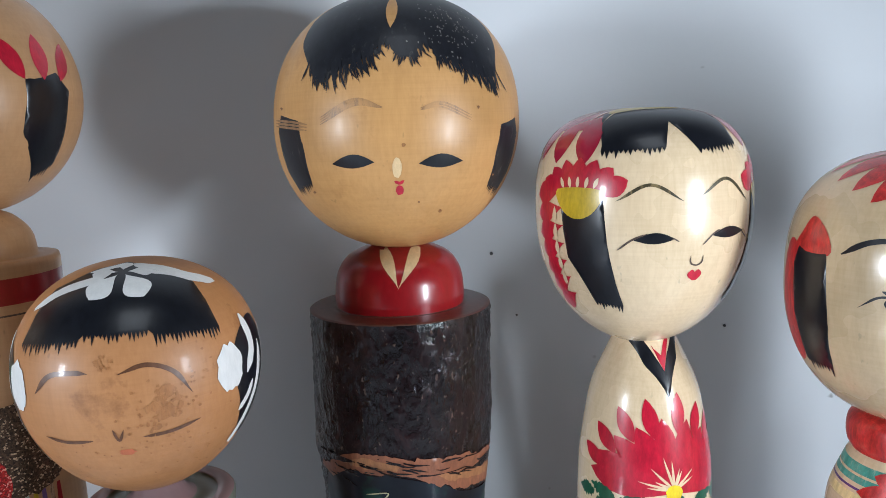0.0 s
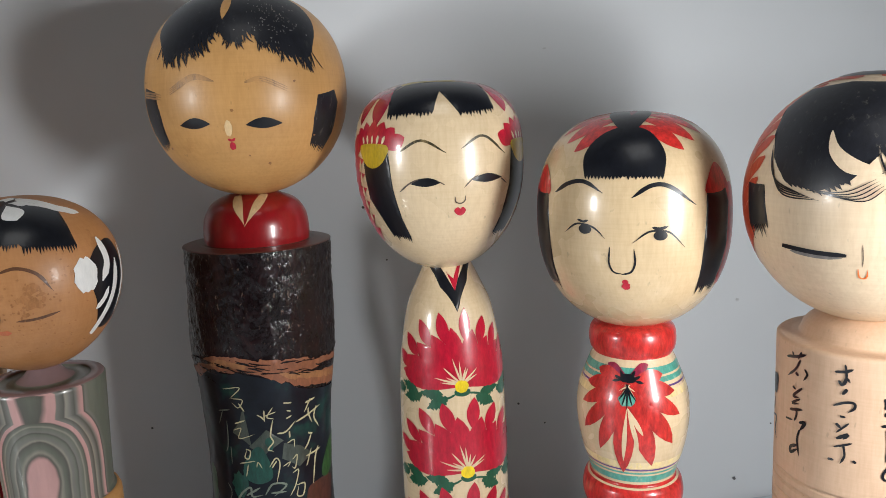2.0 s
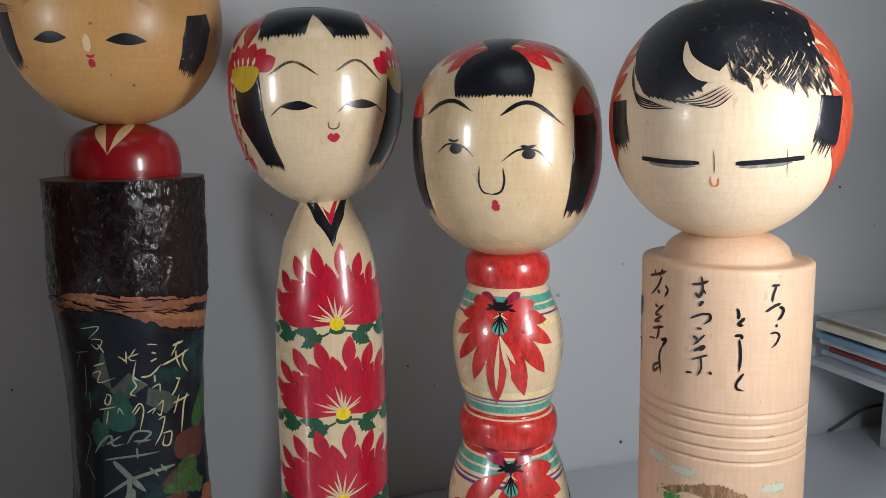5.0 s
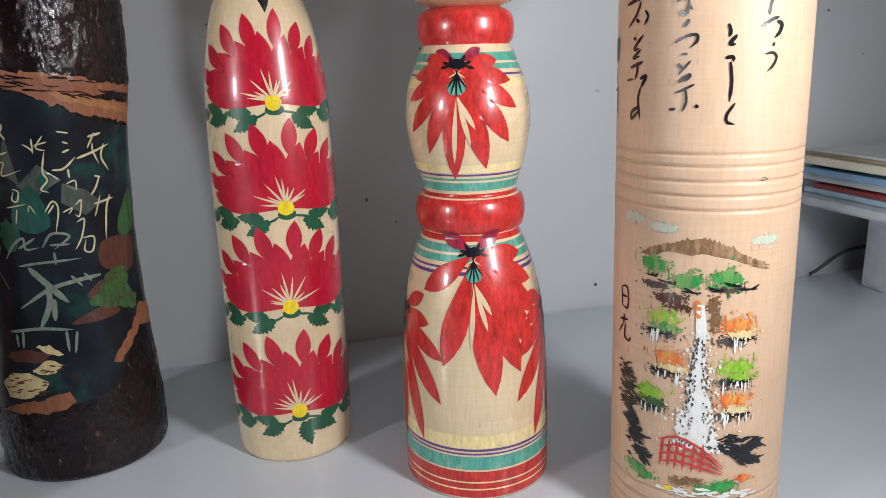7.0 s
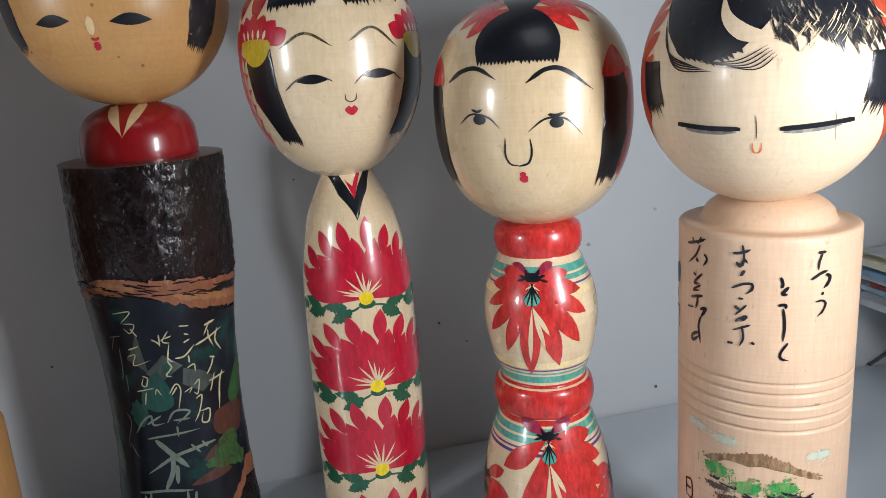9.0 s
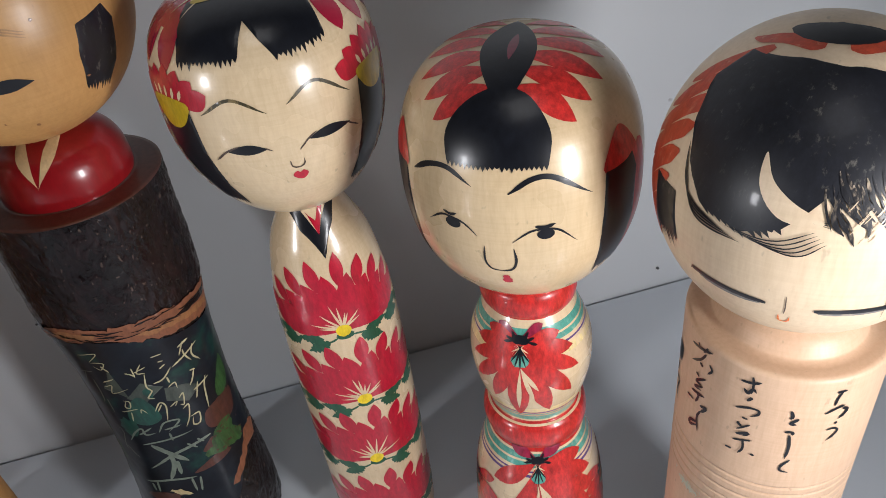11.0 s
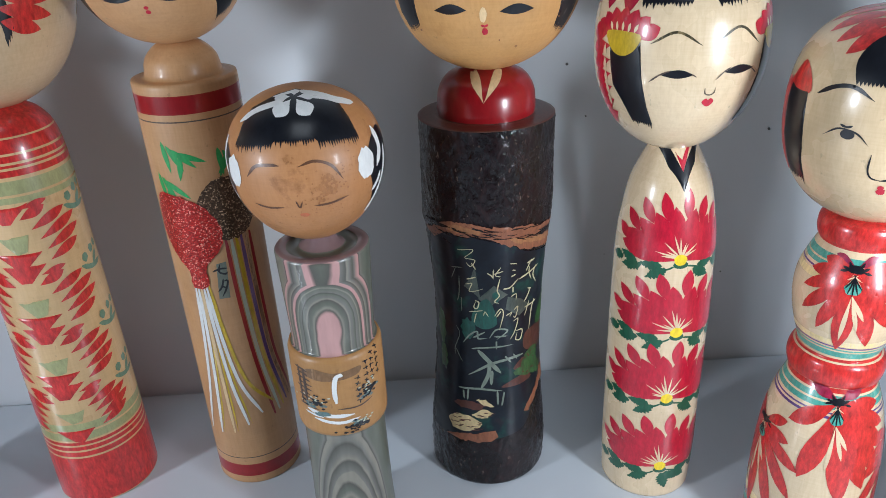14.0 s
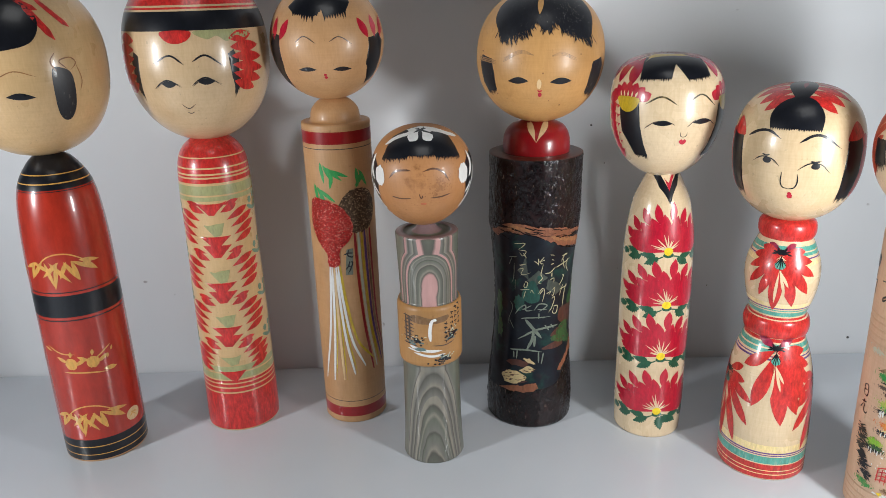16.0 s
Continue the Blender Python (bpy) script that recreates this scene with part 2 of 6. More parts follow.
brow_ink = paint("brown_brow_ink", (0.24, 0.11, 0.045), 0.4, 0.1, 0.9, (0.5, 0.24, 0.08), 0.4, low=0.44)
crimson = paint("crimson_paint", (0.46, 0.008, 0.03), 0.3, 0.5, 0.25, (0.62, 0.1, 0.1), 0.32)
scarlet = paint("scarlet_dye", (0.53, 0.028, 0.024), 0.3, 0.5, 0.5, (0.68, 0.18, 0.12), 0.5)
deep_red = paint("deep_red_paint", (0.3, 0.008, 0.012), 0.28, 0.4, 0.0, vary=0.15)
brick_red = paint("clear_red_varnish", (0.42, 0.03, 0.014), 0.27, 0.6, 0.3, (0.55, 0.09, 0.04), 0.25, 90.0)
plum = paint("plum_shade", (0.2, 0.02, 0.045), 0.3, 0.5)
leaf_green = paint("leaf_green_paint", (0.015, 0.09, 0.045), 0.35, 0.4, 0.2, (0.1, 0.2, 0.1), 0.3)
teal = paint("teal_dye", (0.09, 0.35, 0.28), 0.3, 0.5, 0.7, (0.5, 0.58, 0.45), 0.3, low=0.54)
violet = paint("violet_dye", (0.11, 0.05, 0.2), 0.3, 0.5, 0.2)
pale_yellow = paint("pale_yellow_dye", (0.8, 0.64, 0.3), 0.3, 0.5, 0.9, (0.77, 0.615, 0.41), low=0.45)
yellow = paint("yellow_paint", (0.85, 0.6, 0.01), 0.35, 0.4)
ochre = paint("ochre_paint", (0.55, 0.38, 0.015), 0.3, 0.5)
white_paint = paint("white_paint", (0.78, 0.78, 0.76), 0.5, 0.0, 0.3, (0.4, 0.4, 0.4), 0.08)
cream_paint = paint("cream_paint", (0.72, 0.52, 0.28), 0.4, 0.1, 0.35, (0.35, 0.16, 0.1), 0.15)
pale_ink = paint("pale_script_paint", (0.55, 0.5, 0.3), 0.4, 0.2, 0.3, (0.2, 0.2, 0.12))
grey_ink = paint("grey_wash", (0.16, 0.18, 0.14), 0.3, 0.3, 0.5, (0.03, 0.04, 0.035))
gold_line = paint("gold_line", (0.68, 0.36, 0.08), 0.35, 0.4)
sage = paint("sage_dye", (0.36, 0.36, 0.17), 0.3, 0.4, 0.5, (0.6, 0.45, 0.22), 0.2)
grass = paint("grass_green_paint", (0.03, 0.3, 0.06), 0.45, 0.1, 0.9, (0.36, 0.38, 0.14), 0.4, low=0.45)
bamboo_green = paint("bamboo_green_paint", (0.04, 0.33, 0.08), 0.45, 0.05, 0.4, (0.3, 0.36, 0.14), 0.3)
lime = paint("lime_paint", (0.24, 0.5, 0.03), 0.45, 0.1, 0.9, (0.62, 0.52, 0.14), 0.3, low=0.46)
orange = paint("orange_paint", (0.75, 0.16, 0.03), 0.45, 0.1, 0.9, (0.8, 0.5, 0.12), 0.3, low=0.46)
sky_wash = paint("pale_blue_wash", (0.5, 0.58, 0.48), 0.5, 0.0, 0.6, (0.71, 0.49, 0.32), 0.1, low=0.46)
hill_brown = paint("brown_wash", (0.2, 0.11, 0.05), 0.45, 0.0, 0.7, (0.68, 0.45, 0.28), 0.3, low=0.46)
tan_edge = paint("bare_wood_edge", (0.26, 0.095, 0.045), 0.45, 0.1, 0.5, (0.5, 0.25, 0.12), 0.35)
moss = paint("moss_green_paint", (0.035, 0.1, 0.025), 0.35, 0.2, 0.7, (0.06, 0.04, 0.02), 0.6, low=0.5)
rust = paint("rust_paint", (0.09, 0.028, 0.018), 0.35, 0.2, 0.5, (0.03, 0.03, 0.03), 0.4)
olive_ink = paint("olive_brow_ink", (0.05, 0.04, 0.018), 0.4, 0.2, 0.6, (0.3, 0.22, 0.1), 0.4, low=0.5)
sea_wash = paint("grey_blue_wash", (0.12, 0.19, 0.19), 0.45, 0.0, 0.7, (0.4, 0.28, 0.16), 0.3, low=0.48)
faint_brow = paint("faded_brow_ink", (0.3, 0.17, 0.08), 0.45, 0.1, 0.9, (0.55, 0.29, 0.1), 0.3, low=0.4)
rubbed_glare_ink = paint("rubbed_glare_black_ink", (0.02, 0.02, 0.024), 0.3, 0.4, 0.9, (0.5, 0.4, 0.29), 0.4, low=0.52)
ink_wash = paint("grey_ink_wash", (0.05, 0.045, 0.045), 0.45, 0.0, 0.9, (0.5, 0.34, 0.23), 0.4, low=0.46)
crown_red = paint("plum_crimson_lacquer", (0.36, 0.012, 0.04), 0.25, 0.7, 0.0, vary=0.12)
wash_line = paint("grey_green_line", (0.2, 0.24, 0.19), 0.35, 0.3, 0.5, (0.05, 0.06, 0.05), 0.3)
dark_green_glaze = paint("green_glaze", (0.008, 0.075, 0.055), 0.3, 0.4, 0.6, (0.01, 0.02, 0.025), 0.4, low=0.5)
pale_yellow_stone = paint("pale_stone_paint", (0.66, 0.52, 0.27), 0.4, 0.2, 0.3, (0.3, 0.16, 0.1), 0.2)
stain_mark = paint("brown_stain", (0.37, 0.16, 0.055), 0.42, 0.1, 0.95, (0.5, 0.235, 0.09), 0.3, low=0.47)
faded_red = paint("faded_red_dye", (0.5, 0.07, 0.03), 0.4, 0.2, 0.6, (0.72, 0.42, 0.26), 0.25, low=0.54)
worn_edge = paint("worn_wood_edge", (0.34, 0.15, 0.06), 0.45, 0.1, 0.6, (0.2, 0.08, 0.04), 0.35)
grey_wash_line = paint("grey_lash_wash", (0.2, 0.19, 0.18), 0.45, 0.0, 0.6, (0.6, 0.48, 0.34), 0.3, low=0.5)
lash_brown = paint("dark_brown_line", (0.13, 0.055, 0.025), 0.4, 0.2, 0.4, (0.4, 0.18, 0.07), 0.3)
mauve_end = plain("mauve_end_grain", (0.25, 0.165, 0.17), 0.3, 0.4)
dusky_red = paint("dusky_red_dye", (0.3, 0.016, 0.05), 0.3, 0.5, 0.5, (0.14, 0.02, 0.09), 0.4, low=0.5)
dim_grey = paint("dim_grey_wash", (0.06, 0.075, 0.06), 0.3, 0.3, 0.6, (0.02, 0.03, 0.03), 0.4, low=0.5)
night = lake_panel_material()
bark = bark_material()
layered = layered_wood_material()
red_glitter = glitter("red_glitter", (0.5, 0.02, 0.015), (1.0, 0.45, 0.35))
brown_glitter = glitter("brown_glitter", (0.1, 0.055, 0.03), (0.7, 0.5, 0.3))


# ---- shapes ----
def smooth_path(keys, step=1.5):
    """Catmull-Rom through (r, z) keys in millimetres; a key with a third value is a corner."""
    runs, run = [], []
    for k in keys:
        run.append(np.array(k[:2], float))
        if len(k) > 2 and len(run) > 1:
            runs.append(run)
            run = [run[-1]]
    if len(run) > 1:
        runs.append(run)
    out = []
    for run in runs:
        pts = [2 * run[0] - run[1]] + run + [2 * run[-1] - run[-2]]
        for i in range(1, len(pts) - 2):
            a, b, c, d = pts[i - 1 : i + 3]
            n = max(1, int(np.linalg.norm(c - b) / step))
            for k in range(n):
                t = k / n
                out.append(0.5 * (2 * b + (c - a) * t + (2 * a - 5 * b + 4 * c - d) * t * t + (3 * b - a - 3 * c + d) * t**3))
    out.append(runs[-1][-1])
    return [(max(0.0, float(p[0])), float(p[1])) for p in out]


def head_path(r, z_low, z_high, n_low=2.0, n_high=2.0, waist=0.5, steps=56):
    """A head's outline from chin to crown, boxier with a larger exponent."""
    mid = z_low + (z_high - z_low) * waist
    out = []
    for i in range(steps + 1):
        a = -math.pi / 2 + math.pi * i / steps
        n, h = (n_low, mid - z_low) if a < 0 else (n_high, z_high - mid)
        out.append((r * abs(math.cos(a)) ** (2 / n) if 0 < i < steps else 0.0, mid + h * math.copysign(abs(math.sin(a)) ** (2 / n), a)))
    return out


def lathe(bm, outline, cx=0.0, cy=0.0, seg=96, wobble=None, slot=0, bands=()):
    """Turns an outline (r, z) in millimetres about the vertical through (cx, cy)."""
    if bands:
        cuts = sorted({z for b in bands for z in b[:2]})
        fine = [outline[0]]
        for (r0, z0), (r1, z1) in zip(outline, outline[1:]):
            for c in cuts:
                if min(z0, z1) + 0.02 < c < max(z0, z1) - 0.02:
                    fine.append((r0 + (r1 - r0) * (c - z0) / (z1 - z0), c))
            fine.append((r1, z1))
        outline = fine
    rings = []
    for r, z in outline:
        if r < 1e-3:
            rings.append([bm.verts.new((cx / 1000, cy / 1000, z / 1000))])
            continue
        ring = []
        for k in range(seg):
            a = 2 * math.pi * k / seg
            rr = r + (wobble(a, z) if wobble else 0)
            ring.append(bm.verts.new(((cx + rr * math.sin(a)) / 1000, (cy - rr * math.cos(a)) / 1000, z / 1000)))
        rings.append(ring)
    for (lo, hi), ((_, z0), (_, z1)) in zip(zip(rings, rings[1:]), zip(outline, outline[1:])):
        s = slot
        for b0, b1, m in bands:
            if b0 - 1e-3 <= (z0 + z1) / 2 <= b1 + 1e-3:
                s = m
        for k in range(seg):
            j = (k + 1) % seg
            loop = list(dict.fromkeys([lo[k % len(lo)], lo[j % len(lo)], hi[j % len(hi)], hi[k % len(hi)]]))
            if len(loop) > 2:
                f = bm.faces.new(loop)
                f.material_index, f.smooth = s, True


def leaf(x, y, length, width, angle, belly=0.5, n=9):
    """A pointed petal that starts at (x, y); angle in degrees, 0 is up, clockwise."""
    a = radians(angle)
    ux, uy = math.sin(a), math.cos(a)
    up, down = [], []
    for i in range(n + 1):
        s = i / n
        w = width / 2 * math.sin(math.pi * s ** (math.log(0.5) / math.log(belly))) ** 0.85
        px, py = x + ux * length * s, y + uy * length * s
        up.append((px + uy * w, py - ux * w))
        down.append((px - uy * w, py + ux * w))
    return up + down[-2:0:-1]


def serrated(x, y, length, width, angle, n=7):
    """A toothed leaf: pairs of points along each side."""
    a = radians(angle)
    ux, uy = math.sin(a), math.cos(a)
    up, down = [(x, y)], []
    for i in range(1, 2 * n):
        q = i / (2 * n)
        w = width / 2 * math.sin(math.pi * q**0.8) * (1.0 if i % 2 else 0.66)
        px, py = x + ux * length * q, y + uy * length * q
        up.append((px + uy * w, py - ux * w))
        down.append((px - uy * w, py + ux * w))
    return up + [(x + ux * length, y + uy * length)] + down[::-1]


def petal(x, y, length, width, angle, n=10):
    """A brush petal: thin at its root, full and blunt at its end."""
    return leaf(x, y, length, width, angle, 0.66, n)


def blob(x, y, rx, ry, rough=0.0, n=28, rng=random):
    return [(x + rx * (1 + rough * rng.uniform(-1, 1)) * math.cos(2 * math.pi * i / n), y + ry * (1 + rough * rng.uniform(-1, 1)) * math.sin(2 * math.pi * i / n)) for i in range(n)]


def stroke(points, width, taper=(0.25, 0.15), n=7):
    """A brush line along a smooth curve through the points, thick in the middle."""
    p = [np.array(q, float) for q in points]
    p = [2 * p[0] - p[1]] + p + [2 * p[-1] - p[-2]]
    line = []
    for i in range(1, len(p) - 2):
        a, b, c, d = p[i - 1 : i + 3]
        for k in range(n):
            t = k / n
            line.append(0.5 * (2 * b + (c - a) * t + (2 * a - 5 * b + 4 * c - d) * t * t + (3 * b - a - 3 * c + d) * t**3))
    line.append(p[-2])
    left, right = [], []
    for i, q in enumerate(line):
        d = line[min(i + 1, len(line) - 1)] - line[max(i - 1, 0)]
        d /= max(1e-6, np.linalg.norm(d))
        s = i / (len(line) - 1)
        w = width / 2 * min(1.0, taper[0] + s * 5, taper[1] + (1 - s) * 4)
        left.append((q[0] - d[1] * w, q[1] + d[0] * w))
        right.append((q[0] + d[1] * w, q[1] - d[0] * w))
    return left + right[::-1]


def ragged(p, q, teeth, depth, way=(0, -1), rng=random):
    """Points from p to q whose edge is drawn out into brush hairs."""
    out = []
    for i in range(teeth):
        s0, s1 = i / teeth, (i + 0.5) / teeth
        d = depth * rng.uniform(0.25, 1.0)
        out.append((p[0] + (q[0] - p[0]) * s0, p[1] + (q[1] - p[1]) * s0))
        out.append((p[0] + (q[0] - p[0]) * s1 + way[0] * d, p[1] + (q[1] - p[1]) * s1 + way[1] * d))
    out.append(q)
    return out


def torn(p, q, n, depth, rng=random):
    """Points from p to q along an edge that is broken unevenly."""
    out, drift = [], 0.0
    length = math.dist(p, q)
    nx, ny = -(q[1] - p[1]) / length, (q[0] - p[0]) / length
    for i in range(n + 1):
        s = min(1.0, max(0.0, (i + (rng.uniform(-0.35, 0.35) if 0 < i < n else 0)) / n))
        drift = drift * 0.55 + rng.gauss(0, depth * 0.55)
        off = drift + (rng.choice((-1, 1)) * depth * 0.8 if rng.random() < 0.12 else 0)
        out.append((p[0] + (q[0] - p[0]) * s + nx * off, p[1] + (q[1] - p[1]) * s + ny * off))
    return out


def curve(points, n=6, closed=True):
    """A smooth outline through a few points."""
    p = [np.array(q, float) for q in points]
    m = len(p)
    out = []
    for i in range(m if closed else m - 1):
        a, b, c, d = (p[(i + k) % m] if closed else p[min(max(i + k, 0), m - 1)] for k in (-1, 0, 1, 2))
        for k in range(n):
            t = k / n
            out.append(tuple(0.5 * (2 * b + (c - a) * t + (2 * a - 5 * b + 4 * c - d) * t * t + (3 * b - a - 3 * c + d) * t**3)))
    if not closed:
        out.append(tuple(p[-1]))
    return out


class Doll:
    """One turned doll in one mesh: the wood and the paint that lies on it."""

    def __init__(self, girth=1.0, head=1.0):
        self.girth, self.head = girth, head
        self.bm, self.mats, self.trees, self.centres = bmesh.new(), [], {}, {}

    def slot(self, mat):
        if mat not in self.mats:
            self.mats.append(mat)
        return self.mats.index(mat)

    def turn(self, part, outline, mat, centre=(0, 0), bands=(), seg=96, wobble=None):
        bands = [(a, b, self.slot(m)) for a, b, m in bands]
        k = self.head if part == "head" else self.girth
        outline = [(r * k, z) for r, z in outline]
        one = bmesh.new()
        lathe(one, outline, *centre, seg, wobble, 0)
        one.normal_update()
        self.trees[part] = BVHTree.FromBMesh(one)
        zs = [z for _, z in outline]
        self.centres[part] = (*centre, (min(zs) + max(zs)) / 2)
        one.free()
        lathe(self.bm, outline, *centre, seg, wobble, self.slot(mat), bands)

    def on(self, part, mat, outlines, where, step=1.3, lift=0):
        """Paints flat outlines onto a part; where: a function from (x, y) to a ray."""
        tree, s = self.trees[part], self.slot(mat)
        for count, poly in enumerate(outlines):
            clean = [poly[0]]
            for q in poly[1:]:
                if math.dist(q, clean[-1]) > 0.02:
                    clean.append(q)
            if len(clean) < 3:
                continue
            xs, ys = [q[0] for q in clean], [q[1] for q in clean]
            pts = [Vector(q) for q in clean]
            y = min(ys) + step / 2
            row = 0
            while y < max(ys):
                x = min(xs) + step * (0.25 if row % 2 else 0.75)
                while x < max(xs):
                    pts.append(Vector((x, y)))
                    x += step
                y += step * 0.87
                row += 1
            n = len(clean)
            verts, _, faces, *_ = delaunay_2d_cdt(pts, [], [list(range(n))], 1, 1e-4)
            used = sorted({i for f in faces for i in f})
            made = {}
            for i in used:
                origin, way = where(verts[i].x, verts[i].y)
                hit, normal, _, _ = tree.ray_cast(origin, way)
                if hit is not None:
                    if normal.dot(way) > 0:
                        normal = -normal
                    made[i] = self.bm.verts.new(hit + normal * (0.00012 + 0.00006 * lift + 0.0000036 * (count % 15)))
            for f in faces:
                if all(i in made for i in f):
                    vs = [made[i] for i in f]
                    face = self.bm.faces.new(vs)
                    face.normal_update()
                    mid = face.calc_center_median()
                    c = self.centres[part]
                    out = mid - Vector((c[0] / 1000, c[1] / 1000, mid.z if part != "head" else c[2] / 1000))
                    if face.normal.dot(out) < 0:
                        face.normal_flip()
                    face.material_index, face.smooth = s, True

    def wrap(self, az, z0, r):
        """Lays a sheet round the body: x runs round it from azimuth az, y up from z0."""
        def ray(x, y):
            a = radians(az) + x / r
            return Vector((0.2 * math.sin(a), -0.2 * math.cos(a), (z0 + y) / 1000)), Vector((-math.sin(a), math.cos(a), 0))
        return ray

    def face(self, az, part="head"):
        """Looks at the head level from azimuth az: x to the right of its middle, y the height."""
        cx, cy, _ = self.centres[part]
        a = radians(az)
        def ray(x, y):
            px, py = cx + x * math.cos(a), cy + x * math.sin(a)
            return Vector((px / 1000 + 0.2 * math.sin(a), py / 1000 - 0.2 * math.cos(a), y / 1000)), Vector((-math.sin(a), math.cos(a), 0))
        return ray

    def globe(self, az, z_mid):
        """Degrees round and up on the head, seen from its middle at z_mid."""
        cx, cy, _ = self.centres["head"]
        c = Vector((cx / 1000, cy / 1000, z_mid / 1000))
        def ray(x, y):
            a, e = radians(az + x), radians(y)
            d = Vector((math.sin(a) * math.cos(e), -math.cos(a) * math.cos(e), math.sin(e)))
            return c + d * 0.2, -d
        return ray

    def crown(self, az):
        """Looks down on the head: x to the right of its middle, y towards its face."""
        cx, cy, _ = self.centres["head"]
        a = radians(az)
        def ray(x, y):
            px, py = cx + x * math.cos(a) + y * math.sin(a), cy + x * math.sin(a) - y * math.cos(a)
            return Vector((px / 1000, py / 1000, 0.5)), Vector((0, 0, -1))
        return ray

    def stand(self, place, label, lean=(0.0, 0.0), heights=((0, 0), (300, 300))):
        """Sets the doll down; lean: how far its axis drifts sideways and back for each metre of height;
        heights: turned heights and the true ones, in millimetres."""
        turned, true = zip(*heights)
        for v in self.bm.verts:
            v.co.z = float(np.interp(v.co.z * 1000, turned, true)) / 1000
            v.co.x += lean[0] * v.co.z
            v.co.y += lean[1] * v.co.z
        mesh = bpy.data.meshes.new("kokeshi_doll")
        self.bm.to_mesh(mesh)
        self.bm.free()
        for m in self.mats:
            mesh.materials.append(m)
        ob = new("kokeshi_doll", mesh)
        ob.matrix_world = place
        return tagged(ob, label, "doll", "dolls in a row on the shelf")


def brow(x0, y0, x1, y1, x2, y2, w):
    return stroke([(x0, y0), (x1, y1), (x2, y2)], w, (0.1, 0.1))


def almond(x0, x1, y, h, tilt=0.0):
    """An eye slit: flat below, arched above."""
    n, out = 8, []
    for i in range(n + 1):
        s = i / n
        out.append((x0 + (x1 - x0) * s, y + tilt * (s - 0.5) + h * 0.62 * math.sin(math.pi * s)))
    for i in range(n - 1, 0, -1):
        s = i / n
        out.append((x0 + (x1 - x0) * s, y + tilt * (s - 0.5) - h * 0.38 * math.sin(math.pi * s)))
    return out


# ---- the shelf and its walls ----
def slab(name, lo, hi, mat, label="", bevel=0.0, parent=None):
    bm = bmesh.new()
    bmesh.ops.create_cube(bm, size=1.0, matrix=Matrix.LocRotScale([(a + b) / 2 for a, b in zip(lo, hi)], None, [b - a for a, b in zip(lo, hi)]))
    if bevel:
        bmesh.ops.bevel(bm, geom=bm.edges[:], offset=bevel, segments=2, affect="EDGES")
    mesh = bpy.data.meshes.new(name)
    bm.to_mesh(mesh)
    bm.free()
    mesh.materials.append(mat)
    ob = new(name, mesh)
    ob.parent = parent
    return tagged(ob, label)


# grey shell added round the shelf, unseen, which bounces the lamps' light
room_mat = wall_paint("room_paint", (0.24, 0.235, 0.23), 0.7, 0.0)
for ob in (
    slab("floor", (-1.3, -0.3, -0.03), (1.3, 0.3285, 0.0), shelf_mat, "glossy white laminate shelf top", 0.001),
    slab("wall_north", (-1.3, 0.330, -0.05), (1.3, 0.366, 2.2), wall_mat, "white painted back wall with small dark specks"),
    slab("wall_west", (-1.36, -2.0, -0.8), (-1.3, 0.366, 2.2), room_mat, "assumed unseen wall of the room"),
    slab("wall_east", (1.3, -2.0, -0.8), (1.36, 0.366, 2.2), room_mat, "assumed unseen wall of the room"),
    slab("wall_south", (-1.36, -2.06, -0.8), (1.36, -2.0, 2.2), room_mat, "assumed unseen wall behind the camera"),
    slab("ceiling", (-1.36, -2.06, 2.2), (1.36, 0.366, 2.26), room_mat, "assumed unseen ceiling of the room"),
    slab("ground", (-1.36, -2.06, -0.86), (1.36, 0.366, -0.8), room_mat, "assumed unseen floor of the room"),
):
    tagged(ob, kind="structure")


